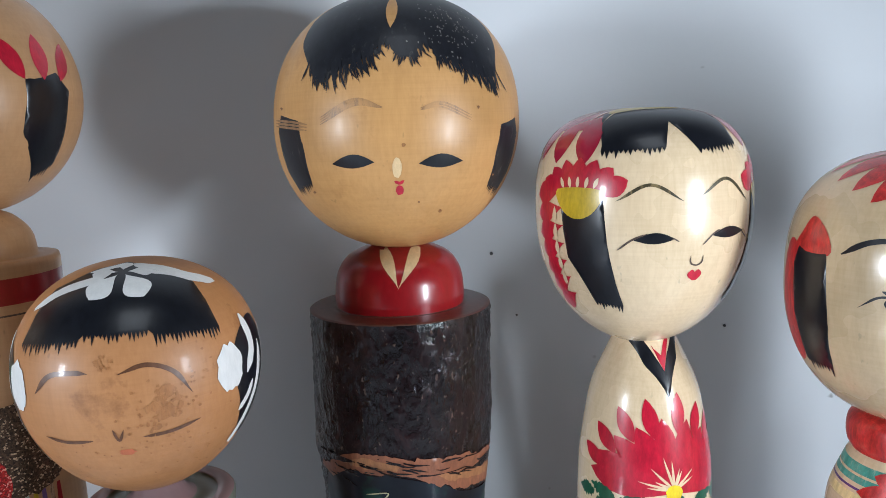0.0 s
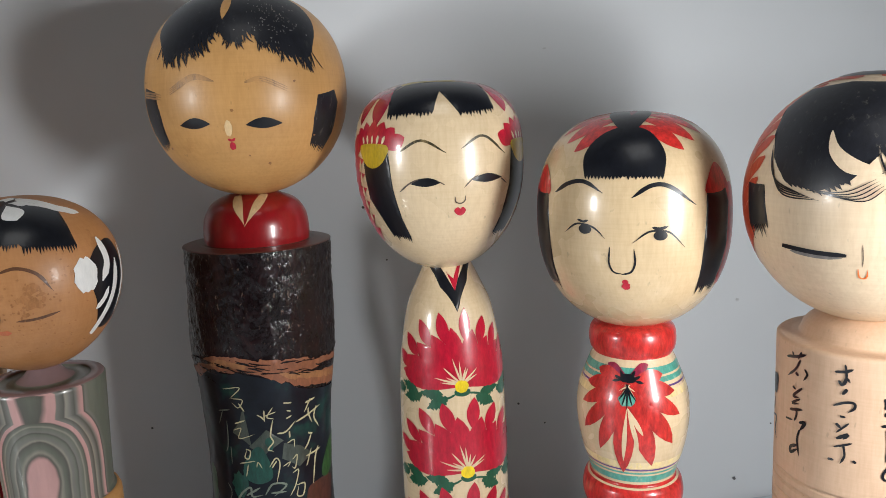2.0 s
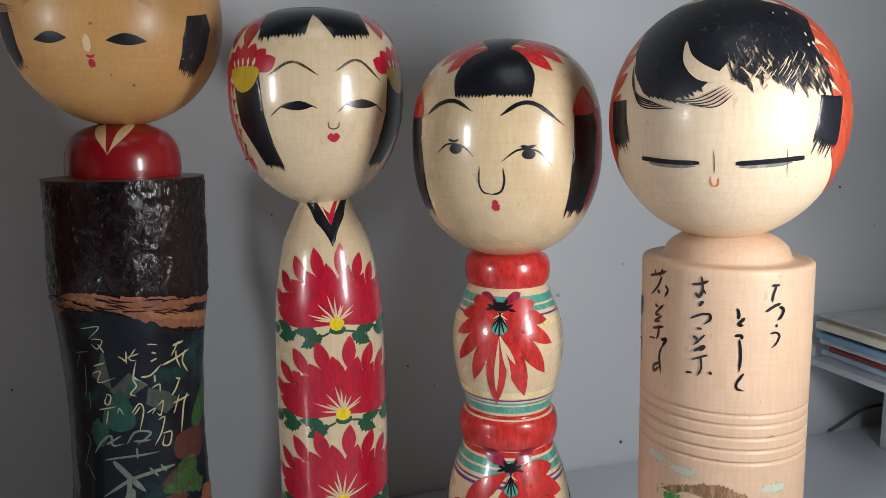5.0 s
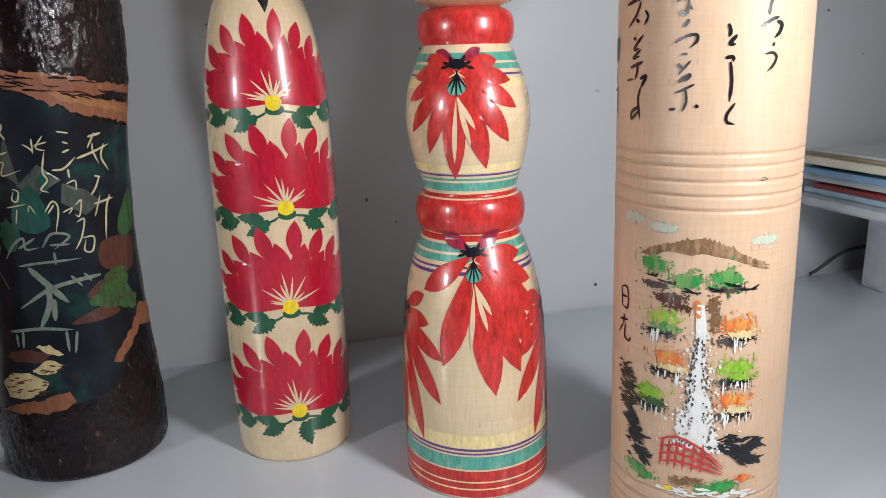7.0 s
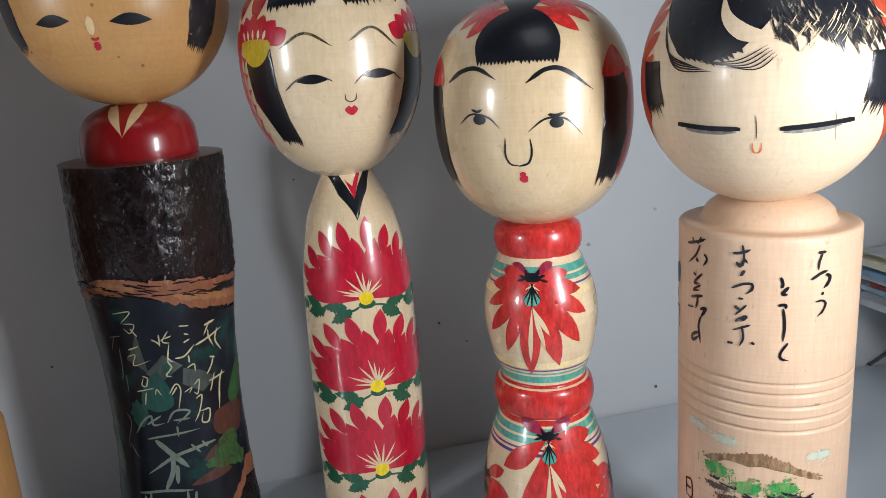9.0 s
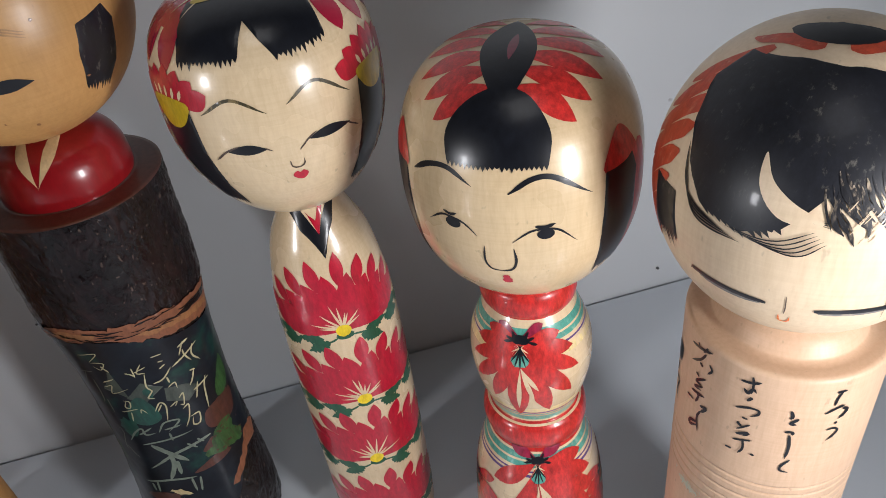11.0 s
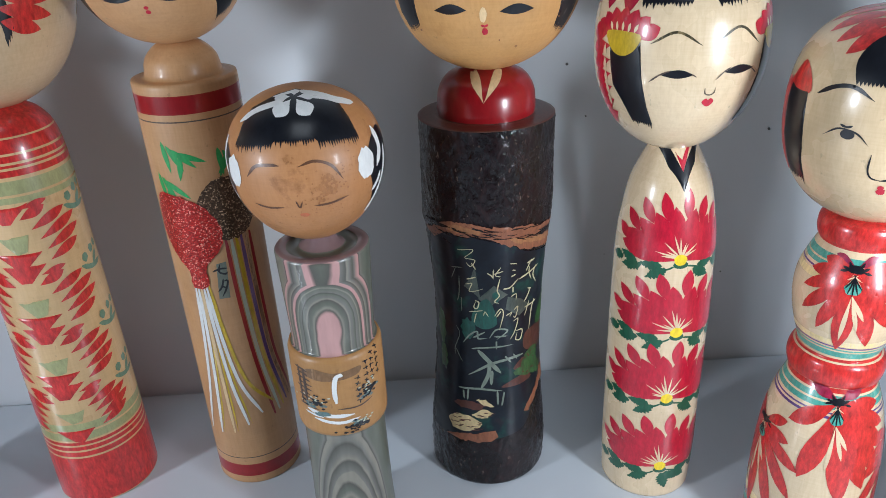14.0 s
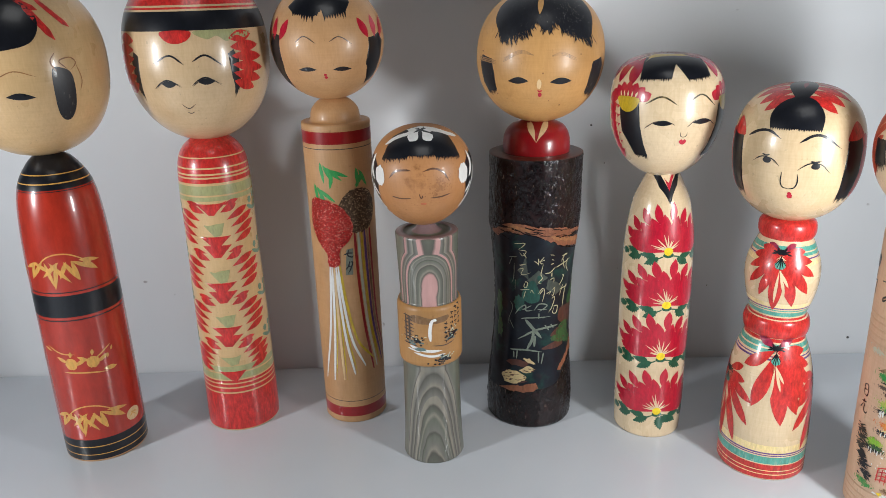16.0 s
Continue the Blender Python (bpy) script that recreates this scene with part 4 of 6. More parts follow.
# ---- E: bark doll ----
def doll_bark():
    d = Doll(0.990, 1.013)
    keys = [(0, 0, 1), (26.6, 0, 1), (27.3, 1.5), (27.4, 12), (26.6, 26), (24.8, 48), (23.8, 66), (24.0, 95), (25, 112), (26.2, 124), (27.4, 133), (27.6, 157), (27.9, 172, 1), (21, 172.6, 1), (19.6, 172.4, 1), (19.9, 176), (19, 183), (15.5, 188.5), (9, 191.5), (4, 192)]

    def rough(a, z):
        if z > 171.5 or z < 0.5:
            return 0.0
        p = Vector((math.sin(a) * 27, -math.cos(a) * 27, z * 0.8)) * 0.3
        lump = noise.noise(Vector((math.sin(a), math.cos(a), z * 0.012)) * 1.6) * 0.8
        panel = max(0.0, math.cos(a - 0.15)) ** 0.5 * (1 if 26 < z < 128 else 0)
        return lump + (1 - 0.92 * panel) * (noise.noise(p * 0.7) * 0.35 + noise.noise(p * 2.4) * 0.35 + noise.noise(p * 6.0) * 0.3)

    d.turn("body", smooth_path(keys, 1.2), bark, bands=[(171.9, 172.7, rust), (172.65, 193, deep_red)], seg=220, wobble=rough)
    d.turn("head", head_path(35.3, 191, 264.5, 2.0, 2.25), amber_wood, (0.5, -2.3))
    w = d.wrap(8, 0, 25)
    rng = random.Random(11)
    panel = curve([(-33, 124), (-21, 128.5), (-9, 127.5), (4, 123), (9, 119.5), (16, 117), (29, 114.5), (37, 116), (38, 84), (36, 56), (25, 49), (17, 40), (10, 30), (-3, 27), (-24, 25.5), (-37, 28), (-39, 70), (-38, 104)], 7)
    d.on("body", night, [panel], w, 1.8, 2)
    lip_a = [*torn((-37, 126), (-21, 133.8), 18, 0.45, rng), *torn((-20, 134), (0, 132.6), 24, 0.5, rng), *torn((2, 132), (37, 126), 38, 0.55, rng), (38, 118), *torn((32, 114.6), (10, 119.6), 26, 0.45, rng), *torn((8, 120.4), (-4, 126.8), 16, 0.5, rng), *torn((-6, 127.4), (-22, 129.2), 18, 0.6, rng), (-30, 124)]
    lip_b = [(26, 54), (34, 52), (38, 48), (33, 44), *torn((24, 46), (13, 37), 14, 0.5, rng), (10.8, 38), *torn((13, 41), (20, 48), 11, 0.5, rng)]
    lip_c = [(-26, 25), *torn((-20, 28), (-3, 31.2), 16, 0.5, rng), (-1.6, 28), *torn((-3.4, 26), (-18, 24.4), 14, 0.5, rng)]
    d.on("body", tan_edge, [lip_a, lip_b, lip_c], w, 1.6, 3)
    d.on("body", worn_edge, [[(-24, 130.4), *torn((-20, 132.4), (-8, 132), 12, 0.4, rng), *torn((-8, 129.6), (-22, 130), 12, 0.4, rng)], [*torn((2, 127), (32, 120.4), 26, 0.45, rng), *torn((31, 117.5), (6, 123.6), 22, 0.5, rng)]], w, 1.4, 4)
    splits = [stroke([(x, y), (x + rng.uniform(1.5, 3), y - rng.uniform(0, 1)), (x + rng.uniform(4, 8), y - rng.uniform(0.5, 2.2))], rng.uniform(0.25, 0.6), (0.3, 0.1), 4) for x, y in [(rng.uniform(-32, 30), rng.uniform(-4, 1.5)) for _ in range(34)] for y in [y + 131.5 - max(0.0, x) * 0.26 - max(0.0, -x - 20) * 0.4]]
    d.on("body", bark, [[(15, 124.6), *torn((22, 125.6), (38, 124), 12, 0.5, rng), (30, 121.6), (20, 123)], stroke([(-38, 130), (-30, 131), (-20, 131.5)], 1.6)] + splits, w, 1.4, 5)
    d.on("body", dim_grey, [[(-10.9, 114), (-16, 104.6), (-9, 99)], [(-10, 99), (-3.2, 105.4), (3, 100), (-5, 95)], [(3, 99), (10, 96), (16, 91), (9, 88), (2, 93)]], w, 1.4, 3)
    d.on("body", dark_green_glaze, [curve([(-6.3, 99), (-3, 93.5), (-2, 86), (-8, 84), (-13, 88), (-11, 95)], 4), blob(-2, 100, 1.6, 3, 0.3, 12, rng), blob(-15, 84, 3, 5, 0.3, 16, rng)], w, 1.4, 4)
    d.on("body", rust, [curve([(11.6, 75.8), (15, 79.2), (28, 77.6), (27, 68), (21, 66.6), (12.5, 70)], 4), curve([(6.4, 62.6), (11, 66.2), (13, 64.4), (10, 61), (7, 61)], 3), curve([(0, 53.6), (10, 57.4), (16.5, 54.4), (9.4, 53)], 4), blob(-14, 44, 8, 2, 0.3, 18, rng)], w, 1.4, 3)
    d.on("body", moss, [[(x + rng.uniform(-0.6, 0.6), y + rng.uniform(-0.6, 0.6)) for x, y in curve([(12.8, 68.2), (21.6, 67.6), (22, 61), (25.3, 56.5), (22.6, 53.5), (16.6, 55.2), (7, 58.7), (7.3, 61.3), (10.5, 62.5)], 4)], curve([(21.5, 86), (28.7, 94), (30.3, 84), (26, 78.8), (20.4, 79.8)], 4), blob(-31, 80, 3, 9, 0.3, 18, rng), blob(-30, 64, 3, 6, 0.3, 18, rng)], w, 1.4, 4)
    d.on("body", rust, [blob(rng.uniform(8, 26), rng.uniform(54, 68), 0.7, 0.35, 0.4, 6, rng) for _ in range(26)], w, 1.2, 5)

    def column(mat, width, lines, lift=6):
        """Brush script that runs down the panel."""
        d.on("body", mat, [stroke(line, width * rng.uniform(0.6, 0.95), (0.35, 0.2)) for line in lines], w, 0.8, lift)

    column(pale_ink, 0.95, [[(12.4, 112.4), (16.9, 113.2)], [(14.7, 113.5), (11.9, 108.8)], [(8.3, 106.1), (12.8, 107.3), (19.5, 109.5)], [(13.7, 110.4), (13.8, 107.6), (15.5, 103.5)], [(17.6, 109.8), (16.4, 105.7), (18.8, 101)], [(13.4, 100.1), (15.5, 99.2)], [(14.9, 99.3), (13.2, 96), (11.5, 94)], [(18.2, 93.3), (16.3, 89.2), (14.7, 79.2)], [(11.9, 91.1), (19.4, 92.1)], [(14.5, 93.6), (12.7, 88.9), (11.9, 87.1)]])
    column(pale_ink, 0.75, [[(3.3, 114.9), (6.6, 114.1)], [(4.6, 111.6), (6.2, 110.9)], [(4.2, 108.4), (6.4, 109.1)], [(0.7, 103.3), (4, 103.4), (7.9, 106.6)], [(5.3, 103.2), (5.4, 100.4)], [(4.3, 98.7), (7, 99.3), (7.1, 96.4)], [(2.2, 89.9), (5, 90.9), (3.9, 89.1)], [(6.1, 91.7), (8.1, 92.9), (7, 88.1), (5.7, 88.8)], [(5.9, 86.3), (8.3, 86.8), (6.7, 81.1), (4.4, 77.5)], [(7.2, 81), (10.6, 80.7), (9.6, 76.3), (7.2, 76.9), (8, 80.3)]])
    column(pale_ink, 0.7, [[(-6.1, 111.6), (-4.6, 110.6), (-3.5, 109.2)], [(-3.5, 113.2), (-3.6, 108.7)], [(-0.5, 113.9), (-2.6, 110.5), (-0.3, 109.4)], [(-3.3, 111), (0.5, 112)], [(-0.7, 109), (-1.8, 103.1), (-0.9, 100.3), (-2.9, 97.7), (-1, 96.6)], [(-2.9, 90.5), (-0.4, 93.7), (1, 91), (-0.7, 83.3)], [(-0.1, 92.6), (-2.1, 89.9)]])
    column(pale_ink, 0.6, [[(-17.8, 121.6), (-11.4, 122.4), (-15.3, 118.1)], [(-14.8, 118.1), (-10.8, 117.6), (-12.6, 114.5), (-14.6, 116.3)], [(-12.3, 116.3), (-10.5, 113.1)], [(-14.5, 108.3), (-10.6, 109.6)], [(-15.4, 105.6), (-12.4, 106.4), (-13.5, 102.4), (-7.5, 104)], [(-11.3, 98.3), (-9.6, 97.3), (-10.4, 94.4), (-11.8, 95), (-10.9, 97.8)], [(-14.1, 92.5), (-7.9, 93.4)], [(-10.8, 92), (-11.9, 87.2)], [(-7.7, 90.9), (-7, 92.8), (-5.6, 90.3)]])
    column(grey_ink, 0.55, [[(-21.3, 112.6), (-16.1, 113.6)], [(-19.4, 112.7), (-21.8, 107.2)], [(-17.9, 109.1), (-18.4, 100), (-19.7, 96.3)], [(-17.3, 98.8), (-17.4, 92)], [(-20.7, 83.9), (-18.9, 80.1), (-21.6, 72.8), (-21.8, 68.7)], [(-21.1, 71.8), (-17.8, 66)]])
    bridge = [[(-17.3, 76.2), (-13.9, 80.8), (-10.7, 82.7), (-10.2, 79.2), (-6.1, 79.5)], [(-12.6, 79.5), (-7, 82.6)], [(-5.2, 79.4), (-2, 83.5), (3.1, 82.2), (-1.8, 78.5)], [(-3, 80), (3, 79.6)], [(-13.4, 73.8), (-6.7, 74.5), (5.9, 74.6)], [(-2, 77.6), (-2, 73.4)]]
    d.on("body", wash_line, [stroke(q, 0.8) for q in bridge], w, 1.0, 5)
    legs = [([(-10.5, 73.2), (-4.9, 66.7), (0.2, 60.8)], 2.0), ([(11.2, 68.1), (3.2, 67.5), (-5.1, 65.7), (-14.9, 60)], 1.3), ([(-5.3, 67.8), (-5.7, 60.7), (-9.4, 52.7)], 1.8), ([(-4.1, 62.5), (-4.5, 55.3)], 1.6), ([(-19.7, 52.3), (-9.4, 53.2), (0.5, 51.8)], 1.0), ([(-17.4, 51.5), (-16.9, 47.3)], 0.9), ([(-15, 52.7), (-15.3, 46.9)], 0.9), ([(-1.7, 51.8), (-1.6, 44.8)], 0.9), ([(1.4, 51.1), (0.1, 44)], 0.9), ([(2, 69.4), (5, 65.5)], 0.8), ([(6, 69.6), (8, 66.6)], 0.7)]
    d.on("body", wash_line, [stroke(q, k, (0.4, 0.2)) for q, k in legs], w, 1.0, 5)
    stones = [curve([(-25, 35), (-19, 38.8), (-11.5, 37.6), (-9, 34.5), (-14.4, 30.8), (-22, 30.4)], 4), curve([(-13.2, 39.5), (-9, 42.3), (-4, 41), (-6.5, 38.6), (-10.3, 38.2)], 4), curve([(-11, 47.5), (-7.3, 47.4), (-3.5, 44.1), (-6.7, 44.3)], 4)]
    d.on("body", pale_yellow_stone, [[(x + rng.uniform(-0.5, 0.5), y + rng.uniform(-0.45, 0.45)) for x, y in q] for q in stones], w, 1.1, 5)
    chips_glints = [stroke([(x, y), (x + rng.uniform(1, 3.4), y + rng.uniform(-0.5, 0.9))], rng.uniform(0.25, 0.6), (0.4, 0.2), 3) for x, y in [(rng.uniform(-24, -10), rng.uniform(31, 38)) for _ in range(24)] + [(rng.uniform(-12, -5), rng.uniform(38.6, 41.6)) for _ in range(9)]]
    d.on("body", rust, chips_glints, w, 1.0, 6)
    c = d.face(-5.5, "body")
    d.on("body", cream_paint, [leaf(-1.0, 181, 12.5, 3.6, -20, 0.66), leaf(-1.2, 180.5, 14.5, 3.4, 30, 0.7)], c, 1.0)
    f, g = d.face(-3.5), d.globe(-3.5, 227.75)
    at, low = (-50, -40, -34, -28, -20, -12, -8, -3, 4, 9, 14, 22, 32, 42, 52), (26, 17, 15, 19, 21, 27, 30, 23.5, 23, 30, 25, 21, 17, 13, 24)
    edge = [(x + rng.uniform(-0.3, 0.3), float(np.interp(x, at, low)) + 3 + rng.uniform(-0.8, 0.8)) for x in np.arange(48, -47, -0.8)]
    d.on("head", worn_ink, [curve([(-50, 29), (-58, 38), (-62, 56), (-42, 72), (0, 82), (42, 73), (60, 58), (60, 42), (52, 29)], 5, False) + edge], g, 3)
    fringe = []
    for _ in range(240):
        x = rng.uniform(-46, 46)
        top = float(np.interp(x, at, low)) + 5
        way = rng.gauss(0.35, 0.3) if abs(x) > 12 else rng.gauss(-0.3 if x < 1 else 0.4, 0.35)
        n = rng.uniform(3, 10) if abs(x) > 12 else rng.uniform(2, 7)
        fringe.append(stroke([(x, top + 3), (x + way * n * 0.4, top - n * 0.4), (x + way * n, top - n)], rng.uniform(0.4, 1.1), (0.6, 0.05), 4))
    d.on("head", worn_ink, fringe, g, 2.4, 1)
    d.on("head", grey_wash_line, [blob(rng.gauss(24, 8), rng.gauss(39, 7), rng.uniform(0.2, 0.55), rng.uniform(0.2, 0.6), 0.4, 6, rng) for _ in range(110)], g, 2.4, 2)
    d.on("head", amber_wood, [leaf(-6, 39, 24, 7, 4)], g, 2.5, 2)
    d.on("head", ink, [almond(-19, -8.3, 217.8, 3.6, 0.2), almond(2.8, 14.6, 217.3, 3.6, 0.2)], f)
    d.on("head", faint_brow, [stroke([(-21.5, 229.6 - k), (-13, 233.8 - k * 0.9), (-6, 231.6 - k * 0.2)], 0.5) for k in (0, 0.6, 1.2, 1.8)] + [stroke([(3.5, 231 - k * 0.3), (9, 232.4 - k * 0.9), (17, 229 - k)], 0.45) for k in (0, 0.7, 1.4)] + [stroke([(-34, 229.6 - k), (-29, 228.8 - k), (-25, 228 - k)], 0.6) for k in (0, 0.8, 1.6)], f)
    d.on("head", brow_ink, [blob(x, z, r, r, 0.3, 7, rng) for x, z, r in ((-1, 222, 0.5), (19, 231, 0.4), (-32, 232.6, 0.4), (9, 204, 0.5), (24, 213, 0.4), (-24, 210, 0.4), (3, 207, 0.3))], f, 0.8)
    d.on("head", cream_paint, [blob(-2.7, 216.3, 1.2, 2.6, 0.05)], f, 0.9)
    d.on("head", crimson, [stroke([(-3.4, 212.8), (-2, 212.3), (-0.9, 213)], 0.8), blob(-2.0, 210.4, 1.0, 1.3, 0.1)], f, 0.7)
    lock = [(47, -2), (62, 1), (66, -6), (65, -24), *ragged((62, -32), (46, -29), 9, 5, (0, -1), rng), (45, -14)]
    d.on("head", worn_ink, [lock, [(-x - 3, y + 4) for x, y in lock]], g, 3)
    return d.stand(pose(0.0909, 0.2674, 0), "dark bark branch doll with an amber head and red collar", (0.0139, 0.0095), ((0, 0), (160, 160), (191, 189.6), (218, 216.3), (265, 263)))


# ---- F: slender doll with crimson flowers ----
def doll_flower():
    d = Doll(1.010, 0.980)
    keys = [(0, 0, 1), (19, 0, 1), (19.6, 1), (20.2, 20), (20.1, 60), (20.0, 95), (19.3, 122), (18.1, 134), (15.5, 149), (11.8, 158), (8, 166)]
    d.turn("body", smooth_path(keys), cream_wood)
    d.turn("head", head_path(30.6, 163, 230, 2.02, 3.0, 0.57), cream_wood, (-1.5, -0.3), bands=[(227.6, 230, plum)])
    for az, z in ((0, 121.6), (3, 88.1), (-0.5, 55), (-0.5, 18.1)):
        w = d.wrap(az, z, 19.8)
        mass = []
        for tx, ty in ((-3.2, 22.6), (6.2, 21.4), (-11.5, 19.8), (13.4, 17.6), (-18.6, 16.3), (20, 14.4), (-24, 10.4), (24.6, 8.8), (-26.6, 4.4), (26.4, 3.6)):
            ln = math.hypot(tx, ty) * 0.98
            mass.append(leaf(0, 0.4, ln, 4.3 + ln * 0.13, math.degrees(math.atan2(tx, ty)), 0.62))
        mass.append(curve([(-20, 4.6), (-14, 9.6), (-6, 13.6), (1, 14.6), (8, 13), (14, 9), (20, 4.2), (12, 0.3), (0, 0.6), (-12, 0.3)], 4))
        d.on("body", crimson, mass, w)
        out = []
        for bx, by, tx, ty, wd in ((-5.4, 17.4, -8.4, 28, 4.3), (2.4, 18.6, 3.4, 29.4, 4.2), (-12.6, 16.4, -17.6, 25, 4.2), (8.6, 16.6, 12.4, 25.4, 4.2), (-18.4, 12, -25, 19, 4.0), (14.6, 14, 19.4, 21.4, 4.0), (-22, 6.8, -29.6, 11.4, 3.8), (19.6, 10, 26, 15.6, 3.8), (23, 5.6, 29.6, 9.4, 3.4)):
            bx, by = bx * 0.93, by * 0.93
            out.append(leaf(bx, by, math.hypot(tx - bx, ty - by), wd * 1.2, math.degrees(math.atan2(tx - bx, ty - by)), 0.5))
        d.on("body", crimson, out, w, 1.4, 1)
        rays = [leaf(0, 1.5, ln * (0.7 + 0.5 * math.sin(z * 3 + ang) ** 2), 0.75, ang + 4 * math.sin(z + ang), 0.4) for ang, ln in ((-74, 9), (-60, 9), (-42, 10), (-18, 9), (-6, 10), (12, 9), (28, 9), (52, 8), (66, 9), (-84, 7))]
        d.on("body", cream_wood, rays, w, 1.2, 1)
        d.on("body", leaf_green, [blob(0.2, -1.6, 2.9, 1.7, 0.05), stroke([(-9, -4), (-5, -3.6), (-2, -2)], 0.8), stroke([(8, -3.5), (5, -2.5), (2, -2)], 0.8)], w, 1.2)
        d.on("body", yellow, [blob(0, 0.6, 2.5, 2.4, 0.06)], w, 1.0, 2)
        rng = random.Random(int(z))
        for s in (-1, 1):
            for x, y, ln, wd, ang in ((5, -3.4, 9.5, 5.6, 120), (7, -2.4, 9, 5.4, 88), (15, -3.2, 10, 5.8, 104), (17, -2.2, 9, 5.2, 76), (24, -2.6, 8, 5.2, 96)):
                d.on("body", leaf_green, [[(px + rng.uniform(-0.25, 0.25), py + rng.uniform(-0.25, 0.25)) for px, py in serrated(s * x, y, ln, wd, s * ang)]], w, 1.4)
    w = d.wrap(0, 18.1, 19.8)
    d.on("body", leaf_green, [serrated(0.6, -3.4, 9.5, 6.2, 165), serrated(2, -3.2, 8, 5, 128)], w, 1.4)
    c = d.face(-3, "body")
    d.on("body", ink, [[(-9.4, 168), (-5.2, 168), (0.8, 156.6), (5, 168), (8.2, 168), (5.4, 159.4), (1.0, 149.6), (-4.4, 158.2)]], c, 1.2)
    d.on("body", crimson, [[(-5.2, 168), (-3.2, 168), (0.6, 160.6), (3.4, 168), (5, 168), (0.8, 156.6)]], c, 1.2)
    f, g = d.face(-2.4), d.globe(-2.4, 199.2)
    hair = [(-44, 38), (-48, 48), (-58, 60), (-30, 66), (0, 67), (26, 66), (44, 58), (38, 46), *ragged((36, 38), (7, 35.5), 12, 4), (2, 42), (-5, 51), (-8, 44), *ragged((-10, 37), (-44, 35.5), 14, 4)]
    d.on("head", ink, [hair], g, 2.6, 1)
    top = d.crown(-2.4)
    rim = [(23.6 * math.sin(radians(a)), 23.6 * math.cos(radians(a))) for a in range(-308, -52, 8)]
    d.on("head", crown_red, [rim], top, 1.6)
    d.on("head", crown_red, [leaf(a, 66, n, 16, 180 + t, 0.62, 12) for a, n, t in ((-55, 37, -3), (-73, 36, 0), (-91, 35, 2), (-110, 34, 0), (-129, 34, 0), (-149, 34, 0), (-170, 34, 0), (50, 31, 5), (68, 33, 2), (87, 34, 0), (106, 34, 0), (126, 34, 0), (147, 34, 0), (168, 34, 0))], g, 2.0)
    d.on("head", ochre, [curve([(-13.2, 9.6), (-9, 6.2), (-2.5, 6.4), (3.6, 9.4), (5.4, 12.4), (2, 13.4), (-5, 12.6), (-11.5, 11.6)], 3)], top, 1.4, 3)
    d.on("head", cream_wood, [leaf(3 * math.sin(radians(a)) - 3, 5 + 3 * math.cos(radians(a)), 13, 0.8, a, 0.35) for a in range(-110, 250, 18) if not -50 < (a + 180) % 360 - 180 < 50], top, 1.2, 2)
    # side blossoms with their hair locks
    for s, az in ((-1, -55), (1, 60)):
        pts = []
        for k in range(7):
            a = -66 + 22 * k
            pts.append(leaf(az + a * 0.16, 16, 17, 9.5, a, 0.6))
        d.on("head", crimson, pts + [curve([(az - 13, 17), (az - 9, 25), (az, 27), (az + 9, 25), (az + 13, 17)])], g, 2.4, 1)
        d.on("head", cream_wood, [leaf(az + x, 19, 5.5, 2.2, x * 3) for x in (-9, -4.5, 0, 4.5, 9)], g, 1.4, 2)
        d.on("head", ochre, [curve([(az - 13, 18.5), (az + 13, 18.5), (az + 11, 10), (az + 4, 5), (az - 4, 5), (az - 11, 10)], 4)], g, 2.4, 3)
        lock = [(az - 11, 14), (az + 14, 14), (az + 16, -8), (az + 19, -28), *ragged((az + 22, -41), (az + 4, -40), 9, 5), (az - 8, -16)]
        if s > 0:
            lock = [(2 * az - x, y) for x, y in lock]
        d.on("head", ink, [lock], g, 2.6, 2)
        edge = [petal(az + s * 9, 19 - k * 9.2, 25 - k * 0.6, 11.5, s * (100 + k * 2.5), 12) for k in range(7)]
        d.on("head", crimson, edge, g, 2.2, 1)
        d.on("head", cream_wood, [leaf(az + s * (16 - k * 0.3), 2 - k * 8.5, 8, 3.4, -s * 4, 0.35) for k in range(5)], g, 1.6, 3)
    d.on("head", ink, [almond(-13.2, -3.4, 196.6, 2.9, 0.3), almond(6.6, 17.6, 197.2, 2.9, 0.2)], f)
    d.on("head", soft_ink, [stroke([(-16.6, 193.8), (-13.5, 196.6), (-10, 198.2)], 0.5), stroke([(-4, 197), (-2.4, 196)], 0.35), stroke([(4, 194.8), (6.8, 197.4), (9, 198.6)], 0.4), stroke([(17, 197.2), (19.5, 195)], 0.4), stroke([(0.9, 192.2), (1.2, 190.2), (2.8, 189.6), (4.2, 190.4), (4.4, 192.2)], 0.4)], f, 0.9)
    d.on("head", olive_ink, [brow(-17, 206.4, -9.4, 210.4, -1.5, 206.2, 0.8), brow(3.4, 207.4, 11, 211.2, 19, 205, 0.8)], f, 0.8)
    d.on("head", crimson, [curve([(0.6, 187.1), (1.8, 188.4), (2.6, 187.8), (3.5, 188.4), (4.6, 187.2), (3.4, 185.6), (2, 185.6)], 4)], f, 0.7)
    return d.stand(pose(0.1631, 0.2457, 0), "slender lacquered doll with crimson flowers and a square head", (-0.0035, -0.0033), ((0, 0), (18, 18.6), (55, 55.7), (88, 88.3), (122, 121.2), (151, 149), (187, 185.2), (230, 228)))


